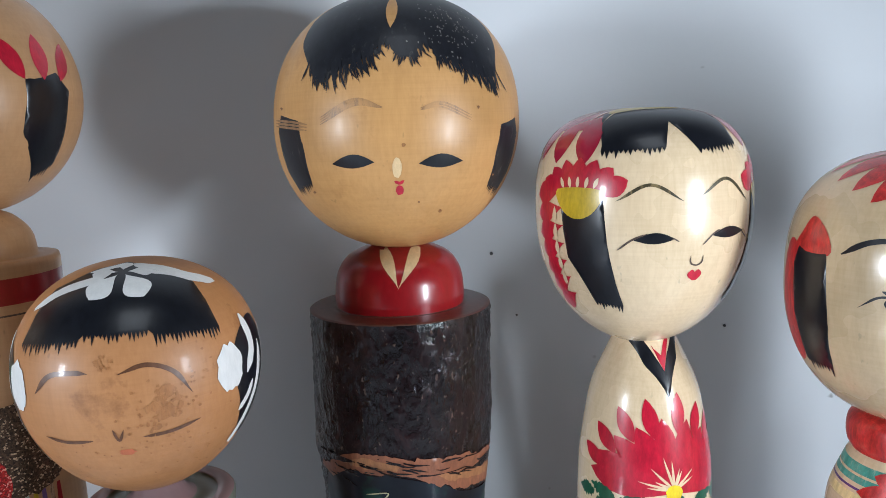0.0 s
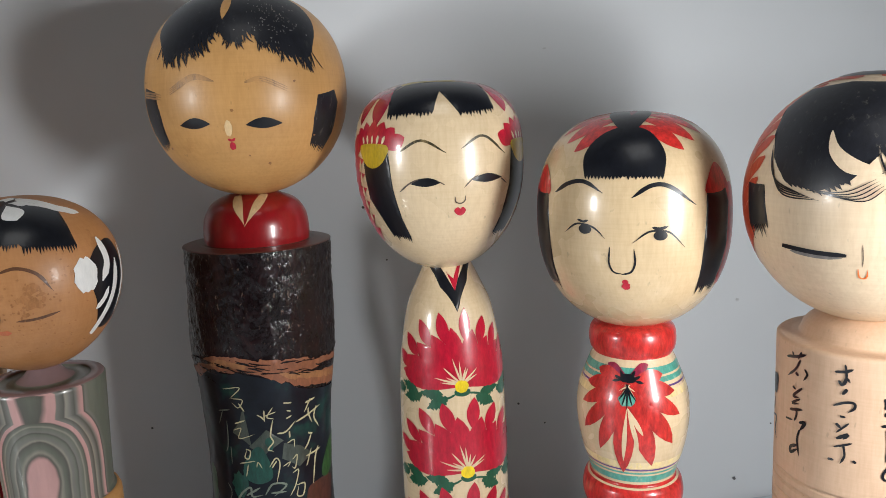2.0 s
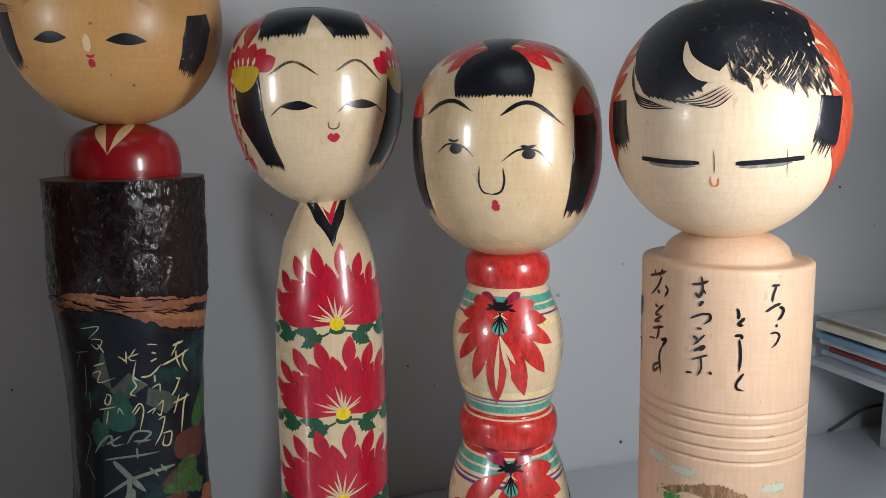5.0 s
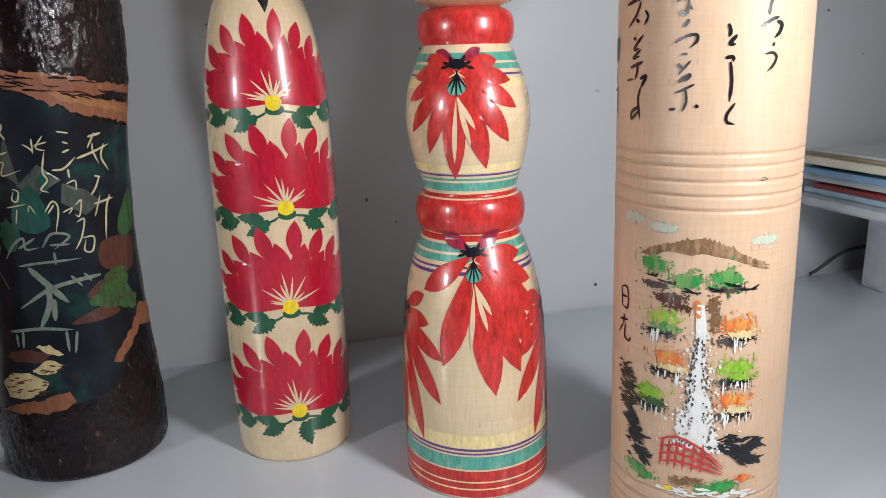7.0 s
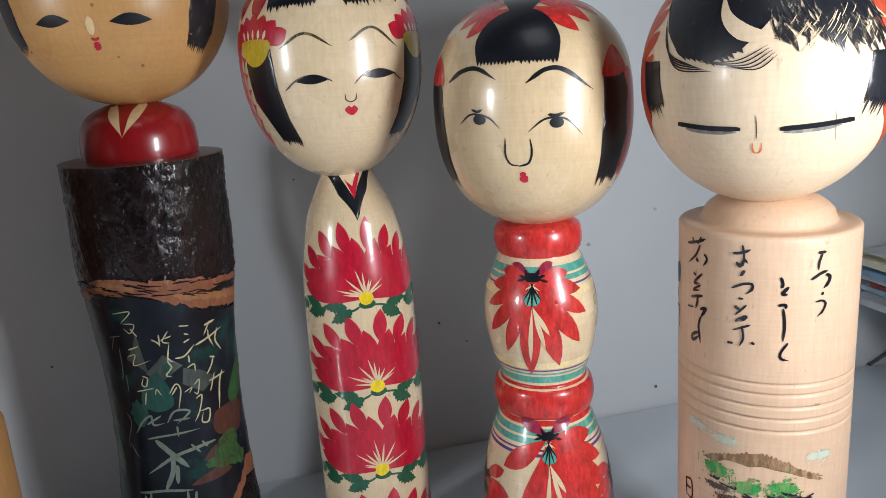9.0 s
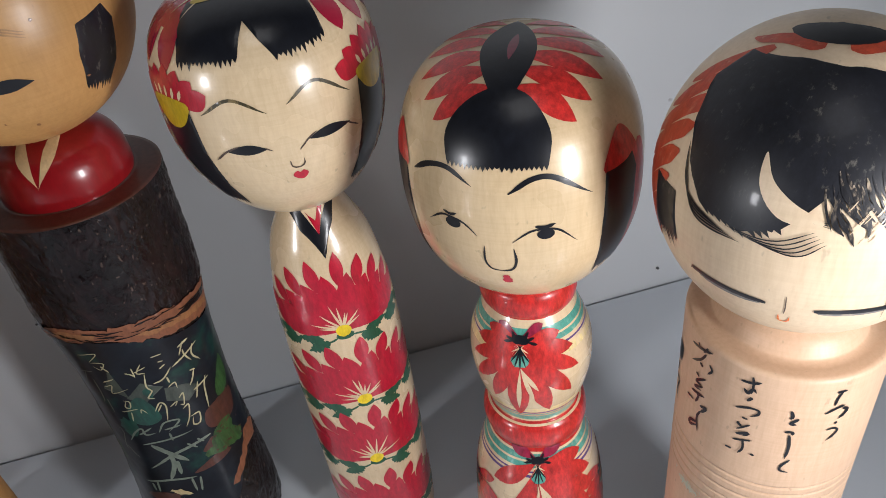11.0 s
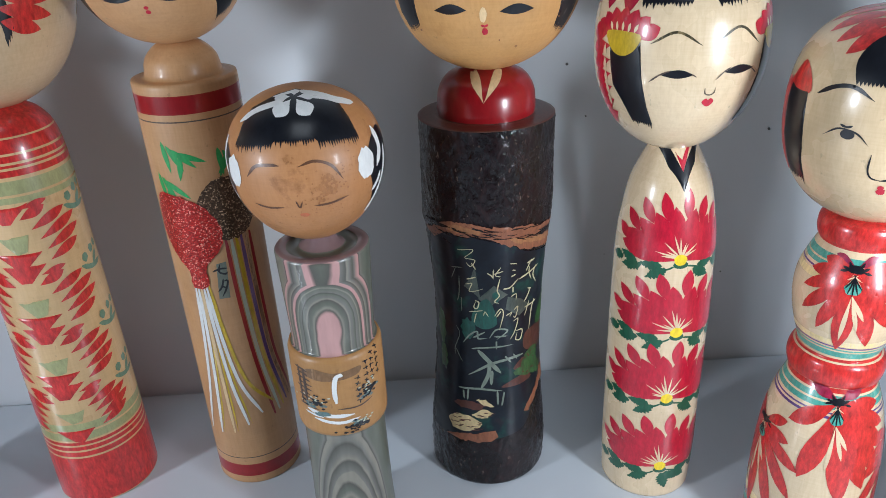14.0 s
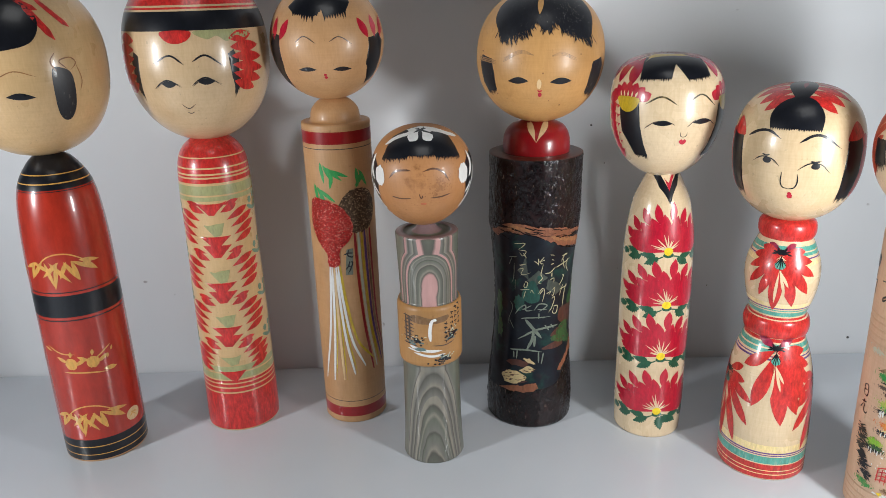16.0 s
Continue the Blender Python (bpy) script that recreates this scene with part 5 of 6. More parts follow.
# ---- G: doll with red rings and dahlias ----
def doll_ring():
    d = Doll(0.968, 0.958)
    keys = [(0, 0, 1), (23.8, 0, 1), (24.3, 1), (24.3, 14), (24, 34), (23, 52), (20.8, 67), (17.6, 77), (15.2, 82.6, 1), (16.6, 83.6), (17.5, 88), (16.6, 92.6), (14.6, 94, 1), (15.2, 97), (17.9, 106), (19.3, 116), (18.5, 125), (15.2, 134), (13.2, 138, 1), (14.2, 139.2), (14.7, 142.5), (13.8, 146.5), (10, 148.5)]
    bands = [(1, 10, scarlet), (3.6, 4.1, pale_yellow), (6, 6.5, pale_yellow), (10.6, 15, teal), (15.6, 16.2, violet), (16.8, 17.6, violet), (17.8, 22, pale_yellow)]
    bands += [(75, 77, teal), (77.8, 80, teal), (73.2, 73.8, violet), (71.4, 72.4, violet), (80.8, 82.5, scarlet), (83, 93.4, scarlet), (93.8, 95, scarlet), (96, 98.5, teal), (99.2, 99.9, teal), (100.6, 101.2, violet), (101.6, 104, pale_yellow)]
    bands += [(129.3, 129.9, violet), (131, 132.6, teal), (133.2, 135.6, teal), (126, 128.5, pale_yellow), (137.8, 149, scarlet)]
    d.turn("body", smooth_path(keys, 1.0), cream_wood, bands=bands)
    d.turn("head", head_path(31.9, 147, 216.7, 2.3, 2.5, 0.53), patina_wood, (-0.1, -0.3))

    def dahlia(az, z, r, petals, k=1.0, top_len=11):
        w = d.wrap(az, z, r)
        d.on("body", scarlet, [leaf(0, -1, ln * k, wd * k, 180 - ang, 0.62) for ang, ln, wd in petals], w, 1.2, 1)
        sides = [leaf(0, 0, top_len * n, top_len * wd, a, 0.62, 12) for a, n, wd in ((-70, 1.25, 0.42), (66, 1.2, 0.42))]
        d.on("body", dusky_red if z > 70 else scarlet, sides, w, 1.2, 1)
        d.on("body", teal, [blob(0, -7.0, 2.7, 2.1, 0.12, 18)], w, 1.0, 3)
        d.on("body", ink, [blob(0, -0.6, 3.1, 1.4, 0.2, 18)] + [leaf(a * 0.02, -1.0, 3.6, 0.9, a, 0.6) for a in (-100, -74, -40, 36, 70, 104)] + [leaf(a * 0.03, -1.5, 8.6 - abs(a) * 0.05, 0.55, 180 + a, 0.6) for a in (-34, -16, 0, 15, 32)], w, 1.0, 4)
        d.on("body", cream_wood, [leaf(0, -9, n * k, 1.5 * k, 180 + a, 0.6) for a, n in ((4, 20), (-14, 15), (-27, 11))] + [leaf(a * 0.02, -2.2, 4.4, 0.5, 180 + a, 0.5) for a in (-60, -42, 40, 62)], w, 1.0, 2)

    fan = ((-3, 33, 6.6), (-21, 27, 4.8), (16, 31, 6.2), (-40, 25, 4.8), (35, 27, 5.8), (-60, 20, 4.6), (56, 22, 5.2), (-80, 17, 4.6), (76, 18, 5), (-100, 13, 4.4), (96, 14, 4.6))
    dahlia(-29.5, 133, 18, fan, 0.98, 7.5)
    dahlia(-18.7, 78.5, 21.5, ((7, 43, 8.4), (-16, 35, 7.6), (20, 39, 8), (33, 36, 8), (48, 29, 7.6), (-57, 21, 6.8), (66, 24, 6.6), (87, 20, 5.4)), 1.0)
    for az in (-95, 61, 141, -175):
        dahlia(az, 59, 23, ((0, 44, 6.6), (-17, 42, 5.8), (17, 42, 5.8), (-36, 33, 5.8), (36, 33, 5.8), (-58, 24, 5.4), (58, 24, 5.4), (-82, 15, 5), (82, 15, 5)), 1.0)
    f, g = d.face(-27.5), d.globe(-27.5, 183.9)
    bang = [(-26, 30), (-28, 38), (-24, 47), (-14, 54), (0, 57), (14, 54), (21, 47), (24, 38), (22, 30), *ragged((21, 27), (-25, 27.5), 22, 2.6)]
    d.on("head", ink, [curve(bang[:9], 3, False) + bang[9:]], g, 2.6, 1)
    top = d.crown(-27.5)
    for s in (-1, 1):
        for x0, y0, x1, y1, wd in ((2, 18.5, 15.8, 20.4, 4.8), (2, 14.5, 18.6, 15.4, 5.6), (2, 10, 20.6, 9, 5.8), (2, 5, 20.6, 1.4, 5.6), (2, 0, 18.6, -6, 5.4), (2, -5, 13.5, -12.5, 5)):
            d.on("head", scarlet, [leaf(s * x0, y0, math.hypot(x1 - x0, y1 - y0), wd, s * math.degrees(math.atan2(x1 - x0, y1 - y0)), 0.56, 12)], top, 1.1)
    d.on("head", ink, [leaf(0, 23.5, 31, 12.5, 180, 0.5, 14)], top, 1.4, 2)
    d.on("head", plum, [leaf(0.5, 12, 11, 2.2, 176)], top, 1.2, 3)
    for s, az in ((-1, -64), (1, 58)):
        d.on("head", scarlet, [curve([(az - 11, 16), (az - 7, 26), (az + 2 * s, 32), (az + 9, 26), (az + 12, 16)], 4), curve([(az + s * 10, 18), (az + s * 20, 18), (az + s * 24, -10), (az + s * 20, -36), (az + s * 8, -34), (az + s * 6, 0)], 4)], g, 2.6, 1)
        lock = [(az - 11, 16.5), (az + 8, 18), (az + 11, 10), (az + 10, -14), *ragged((az + 7, -36), (az - 12, -36), 9, 6), (az - 13, -14)]
        if s < 0:
            lock = [(2 * az - x, y) for x, y in lock]
        d.on("head", ink, [lock], g, 2.6, 2)
    d.on("head", ink, [stroke([(-21.5, 193.4), (-17, 196.4), (-12, 197), (-6.5, 193.8)], 1.2, (0.2, 0.05)), stroke([(1.6, 192.6), (7, 195.9), (12, 195.4), (19.4, 189.6)], 1.2, (0.2, 0.05)), stroke([(-18.4, 181.6), (-15, 184.4), (-12, 184.6), (-9, 183.6), (-6, 180.6)], 0.55, (0.1, 0.1)), stroke([(1.8, 179.4), (6, 182.6), (9.6, 183), (12.6, 182), (16.2, 177.6)], 0.55, (0.1, 0.1)), blob(-11.9, 183.2, 1.9, 1.5), blob(9.5, 181.6, 1.9, 1.5), stroke([(-14.2, 186), (-12.4, 185.4), (-10.8, 186)], 0.7), stroke([(7.2, 184), (9.4, 183.6), (11.6, 184.2)], 0.9)], f, 0.9)
    d.on("head", ink, [stroke([(-4.7, 178), (-4.9, 173), (-3.6, 170.2), (-1, 169.6)], 0.5), stroke([(-1.4, 169.4), (1.4, 170.4), (2.5, 173.5), (2.2, 177.6)], 0.6)], f, 0.9)
    d.on("head", crimson, [blob(-0.4, 167, 0.9, 0.8), blob(-0.2, 165.6, 1.2, 1.2, 0.15)], f, 0.7)
    return d.stand(pose(0.2187, 0.2047, 0), "lacquered doll with red turned rings, teal stripes and painted red dahlias", (-0.0073, 0.0069), ((0, 0), (77, 77), (131, 129.9), (166, 165), (183, 181.4), (217, 215.4)))


# ---- H: unfinished cylinder doll with a waterfall ----
def doll_waterfall():
    d = Doll(0.987, 0.987)
    keys = [(0, 0, 1), (23.7, 0, 1), (24.3, 0.8, 1)]
    for z in (5.2, 8.2, 11.6, 15.6, 95.5, 99.1, 102.7, 106.4, 109.4):
        keys += [(24.3, z - 0.95, 1), (24.3, z - 0.45, 1), (23.3, z, 1), (24.3, z + 0.45, 1), (24.3, z + 0.95, 1)]
    keys += [(24.3, 148.9, 1), (24.2, 149.6, 1), (23.7, 150.1, 1), (22.9, 150.25, 1), (18.6, 150.4, 1), (18, 151), (17.2, 153.6), (14, 156.6), (9, 158.2), (4, 158.6)]
    d.turn("body", smooth_path(keys), pink_wood)
    d.turn("head", head_path(32.6, 156, 229), ivory_wood, (-2.9, -0.9))
    w = d.wrap(-37.6, 0, 24.3)
    rng = random.Random(21)

    def dabs(mat, spots, rx, ry, n, lift, rough=0.35):
        """Stippled dabs: a small wet heart, a cloud of flecks about it and a few upright brush hairs."""
        out = []
        for x, z in spots:
            out.append(blob(x, z, rx * 1.05, ry * 0.7, rough * 0.8, 44, rng))
            for _ in range(n * 9):
                out.append(blob(x + rng.gauss(0, rx * 0.72), z + rng.gauss(0, ry * 0.62), rng.uniform(0.15, 0.5), rng.uniform(0.12, 0.42), rough, 7, rng))
            for _ in range(n * 3):
                px, mid = x + rng.gauss(0, rx * 0.75), z + rng.gauss(0, ry * 0.5)
                out.append(stroke([(px, mid + ry * 0.5), (px + rng.uniform(-0.15, 0.15), mid), (px + rng.uniform(-0.3, 0.3), mid - ry * rng.uniform(0.4, 1.1))], rng.uniform(0.1, 0.22), (0.3, 0.1), 3))
        d.on("body", mat, out, w, 1.6, lift)

    dabs(sky_wash, [(-19, 92), (-10, 90.5), (16, 88)], 3.4, 1.6, 5, 0)
    ridge = [(-17, 82.5), *ragged((-14, 84.5), (-3, 88), 9, 0.9, (0, 1), rng), *ragged((0, 88.6), (8, 86), 7, 1.0, (0, 1), rng), *ragged((10, 84.5), (18, 81), 6, 0.7, (0, 1), rng), (11, 82), (4, 84), (-3, 84), (-8, 84.5)]
    d.on("body", hill_brown, [ridge, stroke([(-16, 83), (-10, 84)], 1.2), stroke([(12, 82), (18, 80.2)], 0.8)], w, 1.3)
    dabs(soft_ink, [(-11, 75), (-7, 72.5), (7, 75.5)], 3.4, 1.2, 5, 0)
    dabs(rust, [(-8, 71.5), (-5, 70)], 3.0, 1.2, 4, 1)
    dabs(grass, [(-12, 80.5), (-3, 77.4), (6.5, 78.4)], 3.2, 2.3, 10, 2)
    d.on("body", ink, [stroke([(x + rng.uniform(-3, 3), z + rng.uniform(-0.6, 0.6)), (x + rng.uniform(-1, 3), z - 0.7)], 0.45) for x, z in ((-13, 78), (-9, 76.6), (-2, 75), (4, 75.6), (8, 77), (12, 76)) for _ in range(5)], w, 1.2, 3)
    dabs(hill_brown, [(3.4, 71), (4, 67)], 1.2, 2.6, 4, 0)
    for x, z, a, b in ((-9, 66.5, lime, grass), (10, 66, orange, pale_yellow), (-7, 55.5, orange, pale_yellow), (10, 54.5, lime, lime), (-12, 44.5, lime, moss), (10, 45, orange, pale_yellow)):
        dabs(ink_wash, [(x - 1, z - 4.4)], 3.8, 1.5, 9, 0)
        side = -1 if x < 0 else 1
        d.on("body", ink, [stroke([(x - side * 2 + rng.uniform(-1, 1), z - 3.4 - rng.uniform(0, 1.6)), (x + side * 2, z - 3.6 - rng.uniform(0, 1.2)), (x + side * rng.uniform(3, 6), z - 3.2 - rng.uniform(0, 1))], rng.uniform(0.2, 0.5), (0.3, 0.1), 4) for _ in range(9)], w, 1.2, 1)
        dabs(a, [(x, z)], 3.4, 2.3, 12, 2)
        dabs(b, [(x + 1, z - 2.6)], 2.8, 1.0, 8, 3)
        d.on("body", white_paint, [stroke([(x + u, z - 3.2 - rng.uniform(0, 1.2)), (x + u + rng.uniform(-0.4, 0.4), z - 5 - rng.uniform(0, 3.4))], rng.uniform(0.2, 0.6)) for u in [rng.uniform(-3.2, 3.6) for _ in range(7)]], w, 1, 4)
    d.on("body", orange, [stroke([(-0.8, 72.4), (-0.2, 70), (0, 67)], 1.5)], w, 1, 3)
    water = [(-0.8, 71.5), (1.2, 71.3), (2.0, 66), *torn((2.0, 62), (2.2, 52), 16, 0.3, rng), *torn((2.4, 51), (3.8, 41), 18, 0.5, rng), *torn((4, 40), (6.4, 32), 16, 0.7, rng), *torn((6, 30.4), (-3, 30), 16, 0.5, rng), *torn((-4.6, 33), (-3, 41), 16, 0.7, rng), *torn((-2.4, 42), (-1.2, 52), 18, 0.5, rng), *torn((-1, 54), (-0.6, 64), 14, 0.3, rng)]
    d.on("body", white_paint, [water], w, 1.2, 3)
    spray = []
    for _ in range(420):
        z = 30 + 34 * rng.random() ** 1.5
        x = 0.7 + rng.gauss(0, 1.0 + (64 - z) * 0.125)
        spray.append(blob(x, z, rng.uniform(0.14, 0.5), rng.uniform(0.14, 0.6), 0.4, 7, rng))
    d.on("body", white_paint, spray, w, 1.2, 4)
    gaps = []
    for _ in range(170):
        z = rng.uniform(31, 62)
        x = 0.6 + rng.choice((-1, 1)) * rng.uniform(0.25, 1.0) * (1.0 + (62 - z) * 0.16)
        gaps.append(blob(x, z, rng.uniform(0.12, 0.36), rng.uniform(0.15, 0.6), 0.4, 7, rng))
    d.on("body", ink_wash, gaps, w, 1.2, 5)
    tiers = ((-22, 48, 5), (-21, 43.5, 6), (-22, 39, 7), (-20, 34.5, 9), (-18, 29.5, 9), (-16, 25, 7), (8, 32.5, 8), (11, 30, 10), (14, 28, 9), (15, 32, 6))
    boughs = [leaf(x + rng.gauss(0, 1.5), z + rng.gauss(0, 0.9), rng.uniform(2.0, 4.4), rng.uniform(0.45, 0.95), 100 + rng.uniform(-34, 34)) for x, z, n in tiers for _ in range(n * 4)]
    d.on("body", ink, boughs + [blob(x + rng.gauss(0.5, 1.8), z + rng.gauss(0, 1.2), 0.3, 0.22, 0.4, 6, rng) for x, z, n in tiers for _ in range(n)], w, 1.3, 4)
    dabs(ink, [(-17, 32), (12, 31)], 1.6, 1.0, 5, 3)
    dabs(grass, [(-16, 20.5), (-14, 19), (4, 19), (9, 20)], 2.6, 1.3, 8, 3)
    dabs(orange, [(14, 22)], 1.8, 0.9, 5, 3)
    dabs(hill_brown, [(0, 21), (-3, 20)], 2.2, 1.0, 5, 2)
    span = [stroke([(-9, 31.5 - k * 2.2), (-4, 33.4 - k * 2.4), (2, 31 - k * 1.9), (8, 25.8 - k * 0.8)], 0.7) for k in range(4)] + [stroke([(x, 32.4), (x - 0.6, 23.6)], 0.6) for x in (-8, -6, -4, -2, 0.4, 2.6)]
    d.on("body", scarlet, span, w, 1.2, 6)
    d.on("body", white_paint, [blob(rng.uniform(-9, 17), 17.3 + rng.gauss(0, 0.5), rng.uniform(0.6, 2.0), rng.uniform(0.2, 0.4), 0.4, 9, rng) for _ in range(40)], w, 1.2, 5)
    dabs(yellow, [(-6, 17.6)], 0.8, 0.5, 3, 6)

    # brush script in columns
    def script(az, top, strokes, k=10.6, r=24.3, squeeze=1.0):
        ws = d.wrap(az, top, r)
        d.on("body", ink, [stroke([(x / k / squeeze, -y / k) for x, y in line], wd, (0.4, 0.25)) for wd, line in strokes], ws, 0.9, 1)

    def brush(width, lines):
        d.on("body", ink, [stroke(line, width * rng.uniform(0.8, 1.3), (0.45, 0.15)) for line in lines], w, 0.8, 1)

    brush(0.75, [[(12.5, 146), (14.9, 146.1)], [(13.8, 145.8), (13, 143.6), (12.8, 141.4)], [(11, 138.9), (13.5, 140.4), (15.5, 141)], [(15, 140.1), (16.3, 139.3), (15.8, 137.6), (14.5, 136.3)], [(14.1, 135), (14.7, 134.8)], [(12.5, 132.8), (14.3, 133), (15.4, 132), (14.5, 130), (13, 128.7)]])
    brush(0.85, [[(3.5, 139.8), (4, 138), (3.7, 136.8)], [(5.5, 137.2), (4, 135.4), (5.3, 135.1)], [(3.1, 132.1), (4.7, 132.3), (5, 131.2)], [(4.3, 131.2), (4.8, 126.6), (4.5, 122)], [(5.8, 121.7), (4.1, 119), (4.2, 117.3), (6.1, 116.7)]])
    brush(0.7, [[(-8.5, 145.4), (-5.9, 145.9), (-3.9, 146.9)], [(-6, 147.9), (-5.6, 145.3), (-5.7, 142.2)], [(-7.5, 143.2), (-6.5, 142.1), (-5.5, 143.9), (-4.6, 143.1)], [(-5.3, 141.1), (-6.4, 139.4)], [(-8.6, 135.8), (-5.7, 137.3), (-3.5, 137.5), (-3.4, 136.1), (-5, 134.5)], [(-6.8, 133.2), (-5.4, 133.2)], [(-7.7, 131), (-6.5, 129.9)], [(-4.6, 131.6), (-7.6, 128.3)], [(-7.5, 126.6), (-4.7, 128.4), (-5.8, 126.8)], [(-8, 124.1), (-5.1, 125.4), (-3.5, 126.2)], [(-5.7, 125.6), (-5.3, 122.2), (-6.3, 119.6)], [(-9.5, 120.2), (-7.8, 120.3)], [(-3.2, 121.3), (-2.4, 120.7)]])
    brush(0.75, [[(-24.3, 145.4), (-19.6, 146.7), (-16.6, 148)], [(-21.8, 147.6), (-21.1, 145.6)], [(-18.3, 148.3), (-19.6, 145.8)], [(-18.6, 145.9), (-20.4, 142.7), (-23.7, 139.8)], [(-20.3, 141.8), (-19.2, 141)], [(-17.1, 143.7), (-16.2, 142.3), (-17.4, 140.2)], [(-21.3, 137.4), (-20, 136.8)], [(-17.7, 137.9), (-20.9, 134.7), (-18.8, 134.7)], [(-18.3, 134.5), (-21.3, 132.4), (-18.7, 132.9)], [(-22.3, 130.1), (-17.3, 131.6)], [(-19.6, 131.5), (-19.5, 129.4), (-20.3, 127.1)], [(-24, 126.9), (-20.9, 127.3)], [(-18.4, 127.4), (-16.4, 128), (-18.2, 125)]])
    brush(0.75, [[(-18.2, 125.3), (-19, 122.1), (-18.2, 117.3)], [(-18.9, 120.5), (-21.4, 119), (-21.3, 117.4), (-18.3, 119.7)]])
    script(-114, 138, [(0.8, [(-10, 10), (12, 8), (8, 60), (-8, 60), (-10, 10)]), (0.7, [(-8, 34), (8, 34)]), (0.8, [(0, 84), (-6, 130)]), (0.8, [(-12, 150), (10, 144), (4, 190), (14, 214)])], squeeze=0.5)
    script(-92, 71.6, [(0.6, [(-8, 2), (-6, 60)]), (0.6, [(-8, 2), (10, 0), (12, 58), (-6, 60)]), (0.6, [(-6, 30), (10, 28)]), (0.6, [(2, 84), (0, 116)]), (0.6, [(-12, 104), (14, 96)]), (0.6, [(-2, 116), (-16, 150)]), (0.7, [(6, 112), (4, 150), (16, 160), (22, 146)])], squeeze=0.6)
    d.on("body", soft_ink, [blob(14.4, 103.2, 0.9, 0.5, 0.3, 12, rng)], w, 0.8)
    f, g = d.face(-41), d.globe(-41, 192.5)
    disc = [*ragged((-46, 24), (-36, 13), 6, 5, (0.6, -0.5), rng), *ragged((-34, 12), (-18, 9), 6, 5, (0.6, -0.6), rng), *ragged((-16, 10), (-6, 14), 5, 4, (0.6, -0.6), rng), (-2, 18), (4, 25), *ragged((6, 27), (24, 30), 9, 6, (0.4, -1), rng), *ragged((25, 20), (34, 13), 6, 7, (0.4, -1), rng), *ragged((36, 18), (48, 25), 8, 7, (0.6, -0.9), rng), (55, 38), (65, 52), (54, 60), (23, 67), (-20, 69), (-64, 64), (-66, 51), (-55, 37)]
    d.on("head", worn_ink, [disc], g, 2.4, 1)
    # rubbed strokes on the right; lamp glare on the ink is painted in too
    d.on("head", rubbed_glare_ink, [stroke([(x, y + rng.uniform(4, 8)), (x + rng.uniform(1, 4), y), (x + rng.uniform(3, 8), y - rng.uniform(3, 8))], rng.uniform(0.5, 1.3)) for x, y in [(rng.uniform(4, 26), rng.uniform(18, 30)) for _ in range(34)] + [(rng.uniform(34, 54), rng.uniform(14, 28)) for _ in range(34)]], g, 2.4, 2)
    d.on("head", ivory_wood, [blob(rng.uniform(24, 58), rng.uniform(28, 58), rng.uniform(0.3, 0.7), rng.uniform(0.8, 1.6), 0.4, 8, rng) for _ in range(5)], g, 2.4, 3)
    # pale hairs, part worn ink and part painted glare
    rub_glare = []
    for _ in range(30):
        x, y = rng.uniform(6, 50), rng.gauss(20, 4)
        n = rng.uniform(1.5, 4)
        rub_glare.append(stroke([(x + n * 0.7, y + n), (x, y), (x - n * 0.6, y - n * 0.7)], rng.uniform(0.2, 0.5), (0.3, 0.1), 3))
    d.on("head", ivory_wood, rub_glare, g, 2.4, 4)
    d.on("head", ivory_wood, [curve([(-17, 38), (-16, 27), (-8, 18), (3, 16.5), (6, 19), (-4, 24), (-12, 30)], 5)], g, 2.2, 3)
    d.on("head", ink, [stroke([(-50 + k, 30 - k * 2), (-42 + k * 1.4, 14 - k * 1.8), (-26 + k * 2, 7 - k * 0.6)], 0.7) for k in range(5)] + [stroke([(-24 + k * 3, 9 - k * 0.6), (-8 + k * 2, 9 - k), (4 + k, 15 - k)], 0.5) for k in range(5)] + [stroke([(-9 + k * 2, 27 - k * 2), (0 + k, 20 - k), (8, 17 + k)], 0.5) for k in range(3)], g, 2, 2)
    d.on("head", ink, [curve([(-70, 76), (0, 76), (70, 76), (60, 84), (0, 88), (-60, 84)], 4)], g, 4, 1)
    wreath = []
    for s in (-1, 1):
        for k in range(8):
            wreath.append(stroke([(s * (50 + k), 68 - k * 11), (s * (64 + k), 60 - k * 12), (s * (80 + k), 42 - k * 12)], 7.5, (0.2, 0.25)))
        wreath.append(stroke([(s * 12, 75), (s * 50, 74), (s * 80, 66)], 6, (0.4, 0.2)))
    d.on("head", faded_red, wreath, g, 3)
    for s in (-1, 1):
        lock = [(s * 48, 10), (s * 64, 10), *ragged((s * 62, -12), (s * 45, -9), 10, 10, (-s * 0.3, -1), rng)]
        d.on("head", worn_ink, [lock], g, 2.4, 2)
    d.on("head", ink, [stroke([(-18.6, 181.5), (-11, 180.7), (-3.4, 180.5)], 1.3, (0.8, 0.6)), stroke([(5.2, 180.4), (13, 181), (20.6, 181.9)], 1.3, (0.6, 0.8))], f, 0.9, 1)
    d.on("head", grey_wash_line, [stroke([(-16.6, 180.3), (-11, 179.6), (-4.4, 179.6)], 1.1), stroke([(6, 179.5), (13, 180), (18, 180.7)], 1.1)], f, 0.9)
    d.on("head", soft_ink, [stroke([(0, 184), (0.2, 180), (0.1, 177.6)], 0.22), stroke([(16.6, 184.6), (16.8, 182), (16.9, 176)], 0.1)], f, 0.9)
    d.on("head", orange, [stroke([(-0.8, 177), (-0.6, 174.8), (0.3, 174.2), (1.1, 174.8), (1.3, 177)], 0.4)], f, 0.6)
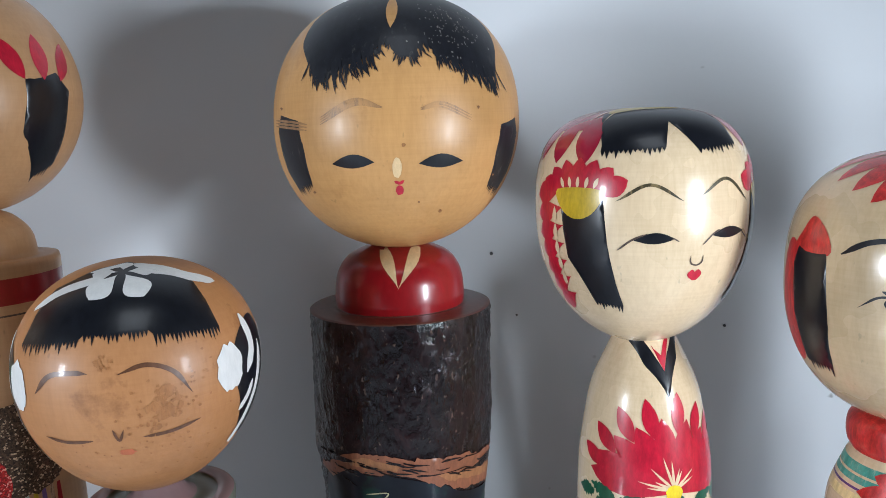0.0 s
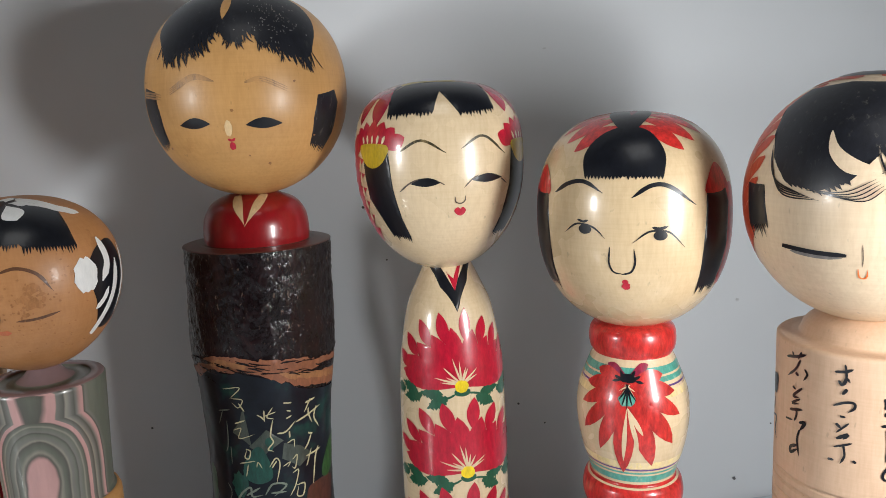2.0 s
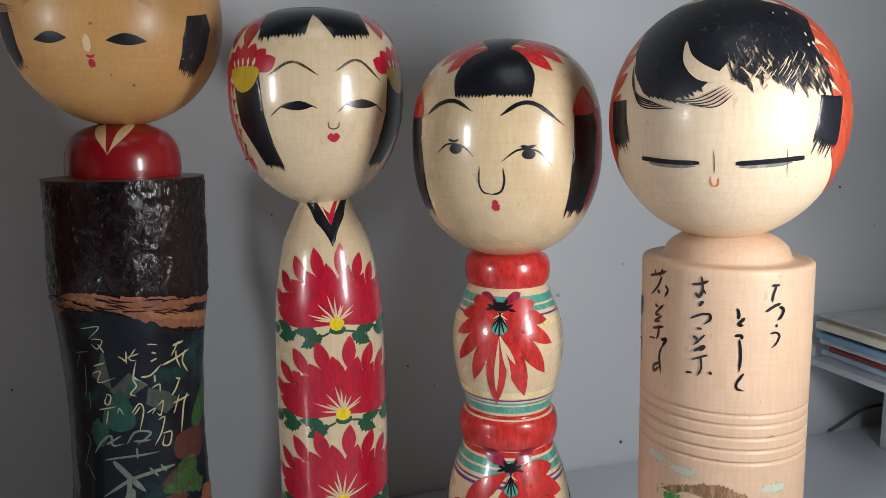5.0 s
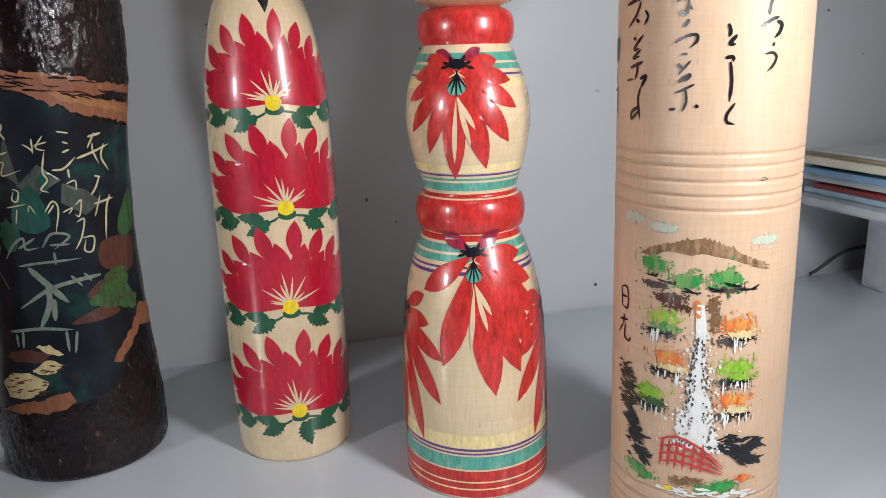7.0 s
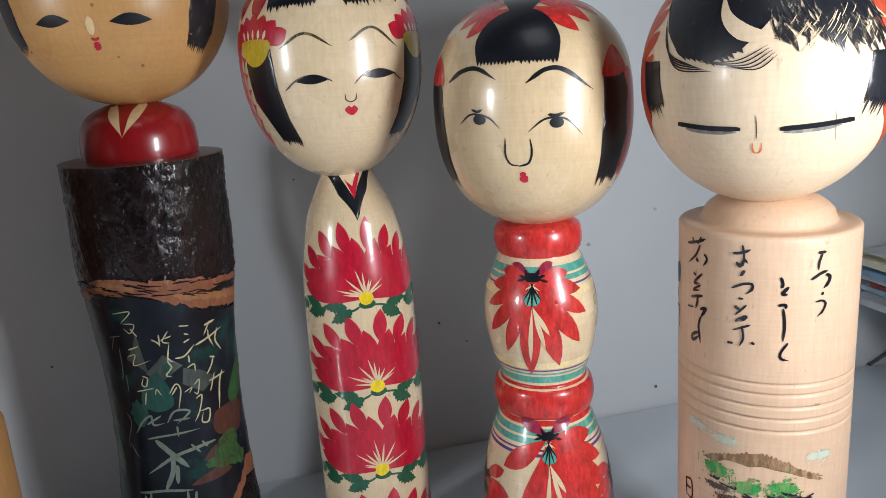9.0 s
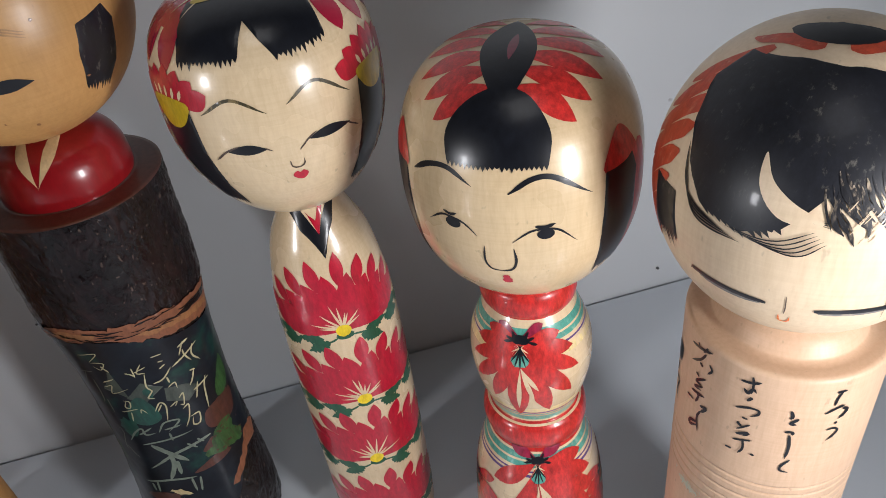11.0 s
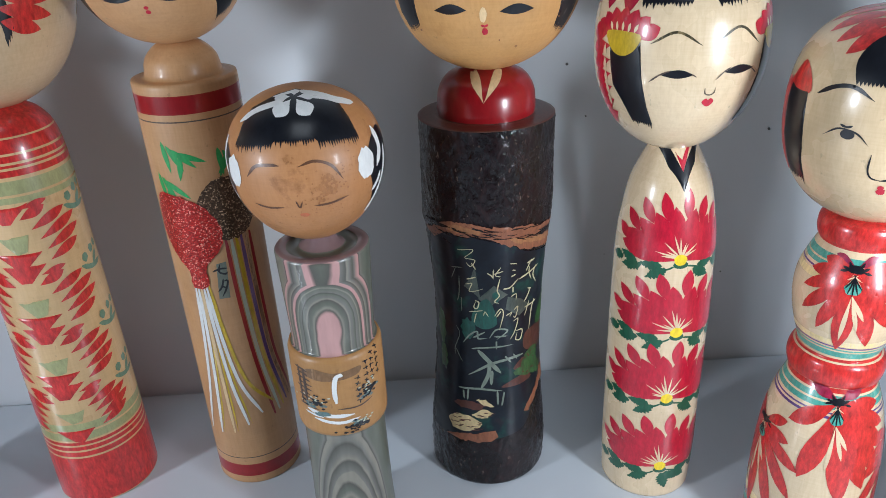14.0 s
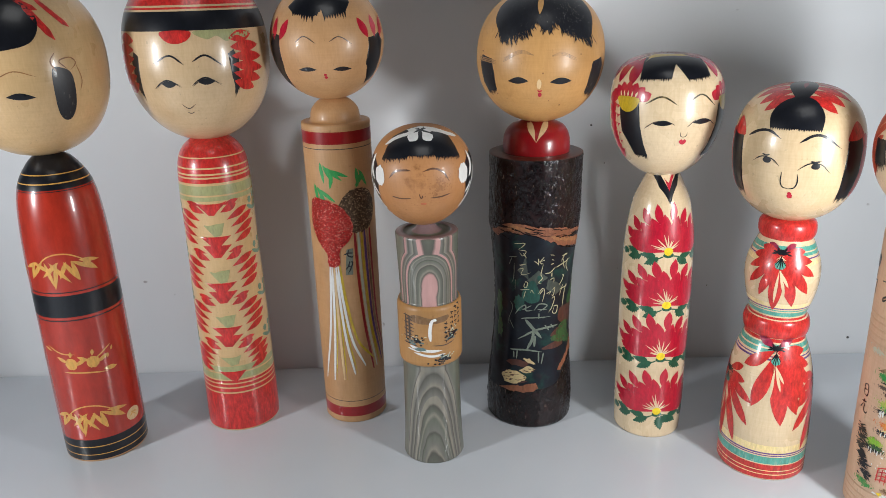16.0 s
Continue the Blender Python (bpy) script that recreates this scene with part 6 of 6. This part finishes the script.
    return d.stand(pose(0.2716, 0.1604, 0), "pale unfinished cylinder doll with brush script and a painted waterfall", (-0.0117, 0.0079), ((0, 0), (70, 69.8), (150, 149.4), (157, 156), (181, 178.7), (229, 223.6)))


doll_red()
doll_chevron()
doll_streamer()
doll_layered()
doll_bark()
doll_flower()
doll_ring()
doll_waterfall()


# ---- papers on a low riser ----
def part(name, lo, hi, mat, parent, label="", bevel=0.0, turn=0.0):
    ob = slab(name, [-(b - a) / 2 for a, b in zip(lo, hi)], [(b - a) / 2 for a, b in zip(lo, hi)], mat, label, bevel, parent)
    ob.matrix_basis = pose(*[(a + b) / 2 for a, b in zip(lo, hi)], 0, 0, turn)
    return ob


card = plain("white_card", (0.62, 0.64, 0.66), 0.4)
riser = tagged(new("riser"), "low white riser with a dark round mark standing on the shelf", "riser")
part("side_panel", (0.490, 0.03, 0), (0.496, 0.302, 0.046), card, riser, bevel=0.0008)
part("side_panel", (0.735, 0.03, 0), (0.741, 0.302, 0.046), card, riser, bevel=0.0008)
part("top", (0.462, 0.02, 0.046), (0.762, 0.322, 0.0495), card, riser, bevel=0.0008)
bm = bmesh.new()
bmesh.ops.create_cone(bm, cap_ends=True, segments=40, radius1=0.009, radius2=0.009, depth=0.0008)
mesh = bpy.data.meshes.new("round_mark")
bm.to_mesh(mesh)
mesh.materials.append(ink)
mark = new("round_mark", mesh)
mark.parent, mark.matrix_basis = riser, pose(0.4896, 0.262, 0.027, 0, 90, 0)
part("mark_bar", (0.4890, 0.258, 0.026), (0.4893, 0.266, 0.028), card, riser)

sheets = (
    ("plastic_sleeve", "grey translucent plastic sleeve on the riser", "sleeve", 0.449, 0.0040, (0.5, 0.53, 0.55), 0.25, 1.0),
    ("folder", "pale blue paper folder in a stack", "folder", 0.456, 0.0028, (0.42, 0.55, 0.66), 0.4, -1.2),
    ("booklet", "red printed booklet in a stack", "booklet", 0.462, 0.0024, (0.42, 0.05, 0.05), 0.35, 1.5),
    ("booklet", "orange printed booklet in a stack", "booklet", 0.464, 0.0022, (0.6, 0.2, 0.1), 0.35, -0.8),
    ("plastic_sleeve", "clear grey plastic sleeve in a stack", "sleeve", 0.455, 0.0036, (0.52, 0.55, 0.57), 0.2, 0.6),
    ("folder", "blue paper folder in a stack", "folder", 0.452, 0.0034, (0.2, 0.34, 0.5), 0.4, 0.9),
    ("folder", "green paper folder in a stack", "folder", 0.458, 0.0016, (0.12, 0.3, 0.22), 0.4, -0.6),
    ("envelope", "cream paper envelope in a stack", "envelope", 0.451, 0.0040, (0.72, 0.68, 0.55), 0.55, 0.3),
    ("envelope", "buff paper envelope on top of a stack", "envelope", 0.455, 0.0022, (0.55, 0.47, 0.33), 0.55, -0.4),
    ("paper_sheet", "grey white paper sheet on top of a stack", "paper", 0.453, 0.0012, (0.6, 0.61, 0.6), 0.55, 0.2),
)
level = 0.0497
for name, label, category, left, thick, colour, rough, turn in sheets:
    ob = part(name, (left + 0.004, 0.097, level), (left + 0.224, 0.320, level + thick), plain(name + "_stock", colour, rough), None, label, 0.0004, turn)
    tagged(ob, label, category, "papers stacked on the riser")
    level += thick + 0.0002

# the cable behind the papers
line = bpy.data.curves.new("cable", "CURVE")
line.dimensions, line.bevel_depth, line.bevel_resolution = "3D", 0.001, 3
spline = line.splines.new("NURBS")
way = [(0.478, 0.3265, 0.0018), (0.484, 0.3262, 0.004), (0.492, 0.3258, 0.0095), (0.503, 0.3255, 0.0142), (0.516, 0.325, 0.0155), (0.56, 0.3245, 0.012), (0.66, 0.3245, 0.0018)]
spline.points.add(len(way) - 1)
for p, q in zip(spline.points, way):
    p.co = (*q, 1)
spline.use_endpoint_u, spline.order_u = True, 4
line.materials.append(plain("cable_rubber", (0.12, 0.12, 0.12), 0.5))
tagged(new("cable", line), "thin dark cable lying along the wall behind papers", "cable")

# small dark specks on the wall, shaped as tiny uneven lumps, not nails
speck_mat = plain("dull_speck", (0.1, 0.1, 0.105), 0.5)
for x, z, r in ((0.138, 0.175, 0.0009), (0.241, 0.137, 0.0009), (0.212, 0.069, 0.0008), (0.226, 0.057, 0.0006), (0.335, 0.012, 0.0012), (0.356, 0.042, 0.0006), (0.475, 0.152, 0.0009), (0.033, 0.076, 0.0007), (0.148, 0.149, 0.0006), (-0.135, 0.16, 0.0009)):
    bm = bmesh.new()
    bmesh.ops.create_icosphere(bm, subdivisions=2, radius=r * 0.75)
    for v in bm.verts:
        v.co *= 1 + 0.3 * noise.noise(v.co * 1500)
    mesh = bpy.data.meshes.new("wall_speck")
    bm.to_mesh(mesh)
    bm.free()
    mesh.materials.append(speck_mat)
    ob = tagged(new("wall_speck", mesh), "tiny dark speck on the white wall", "nail", "nail heads in the wall")
    ob.matrix_world = pose(x, 0.3298, z)
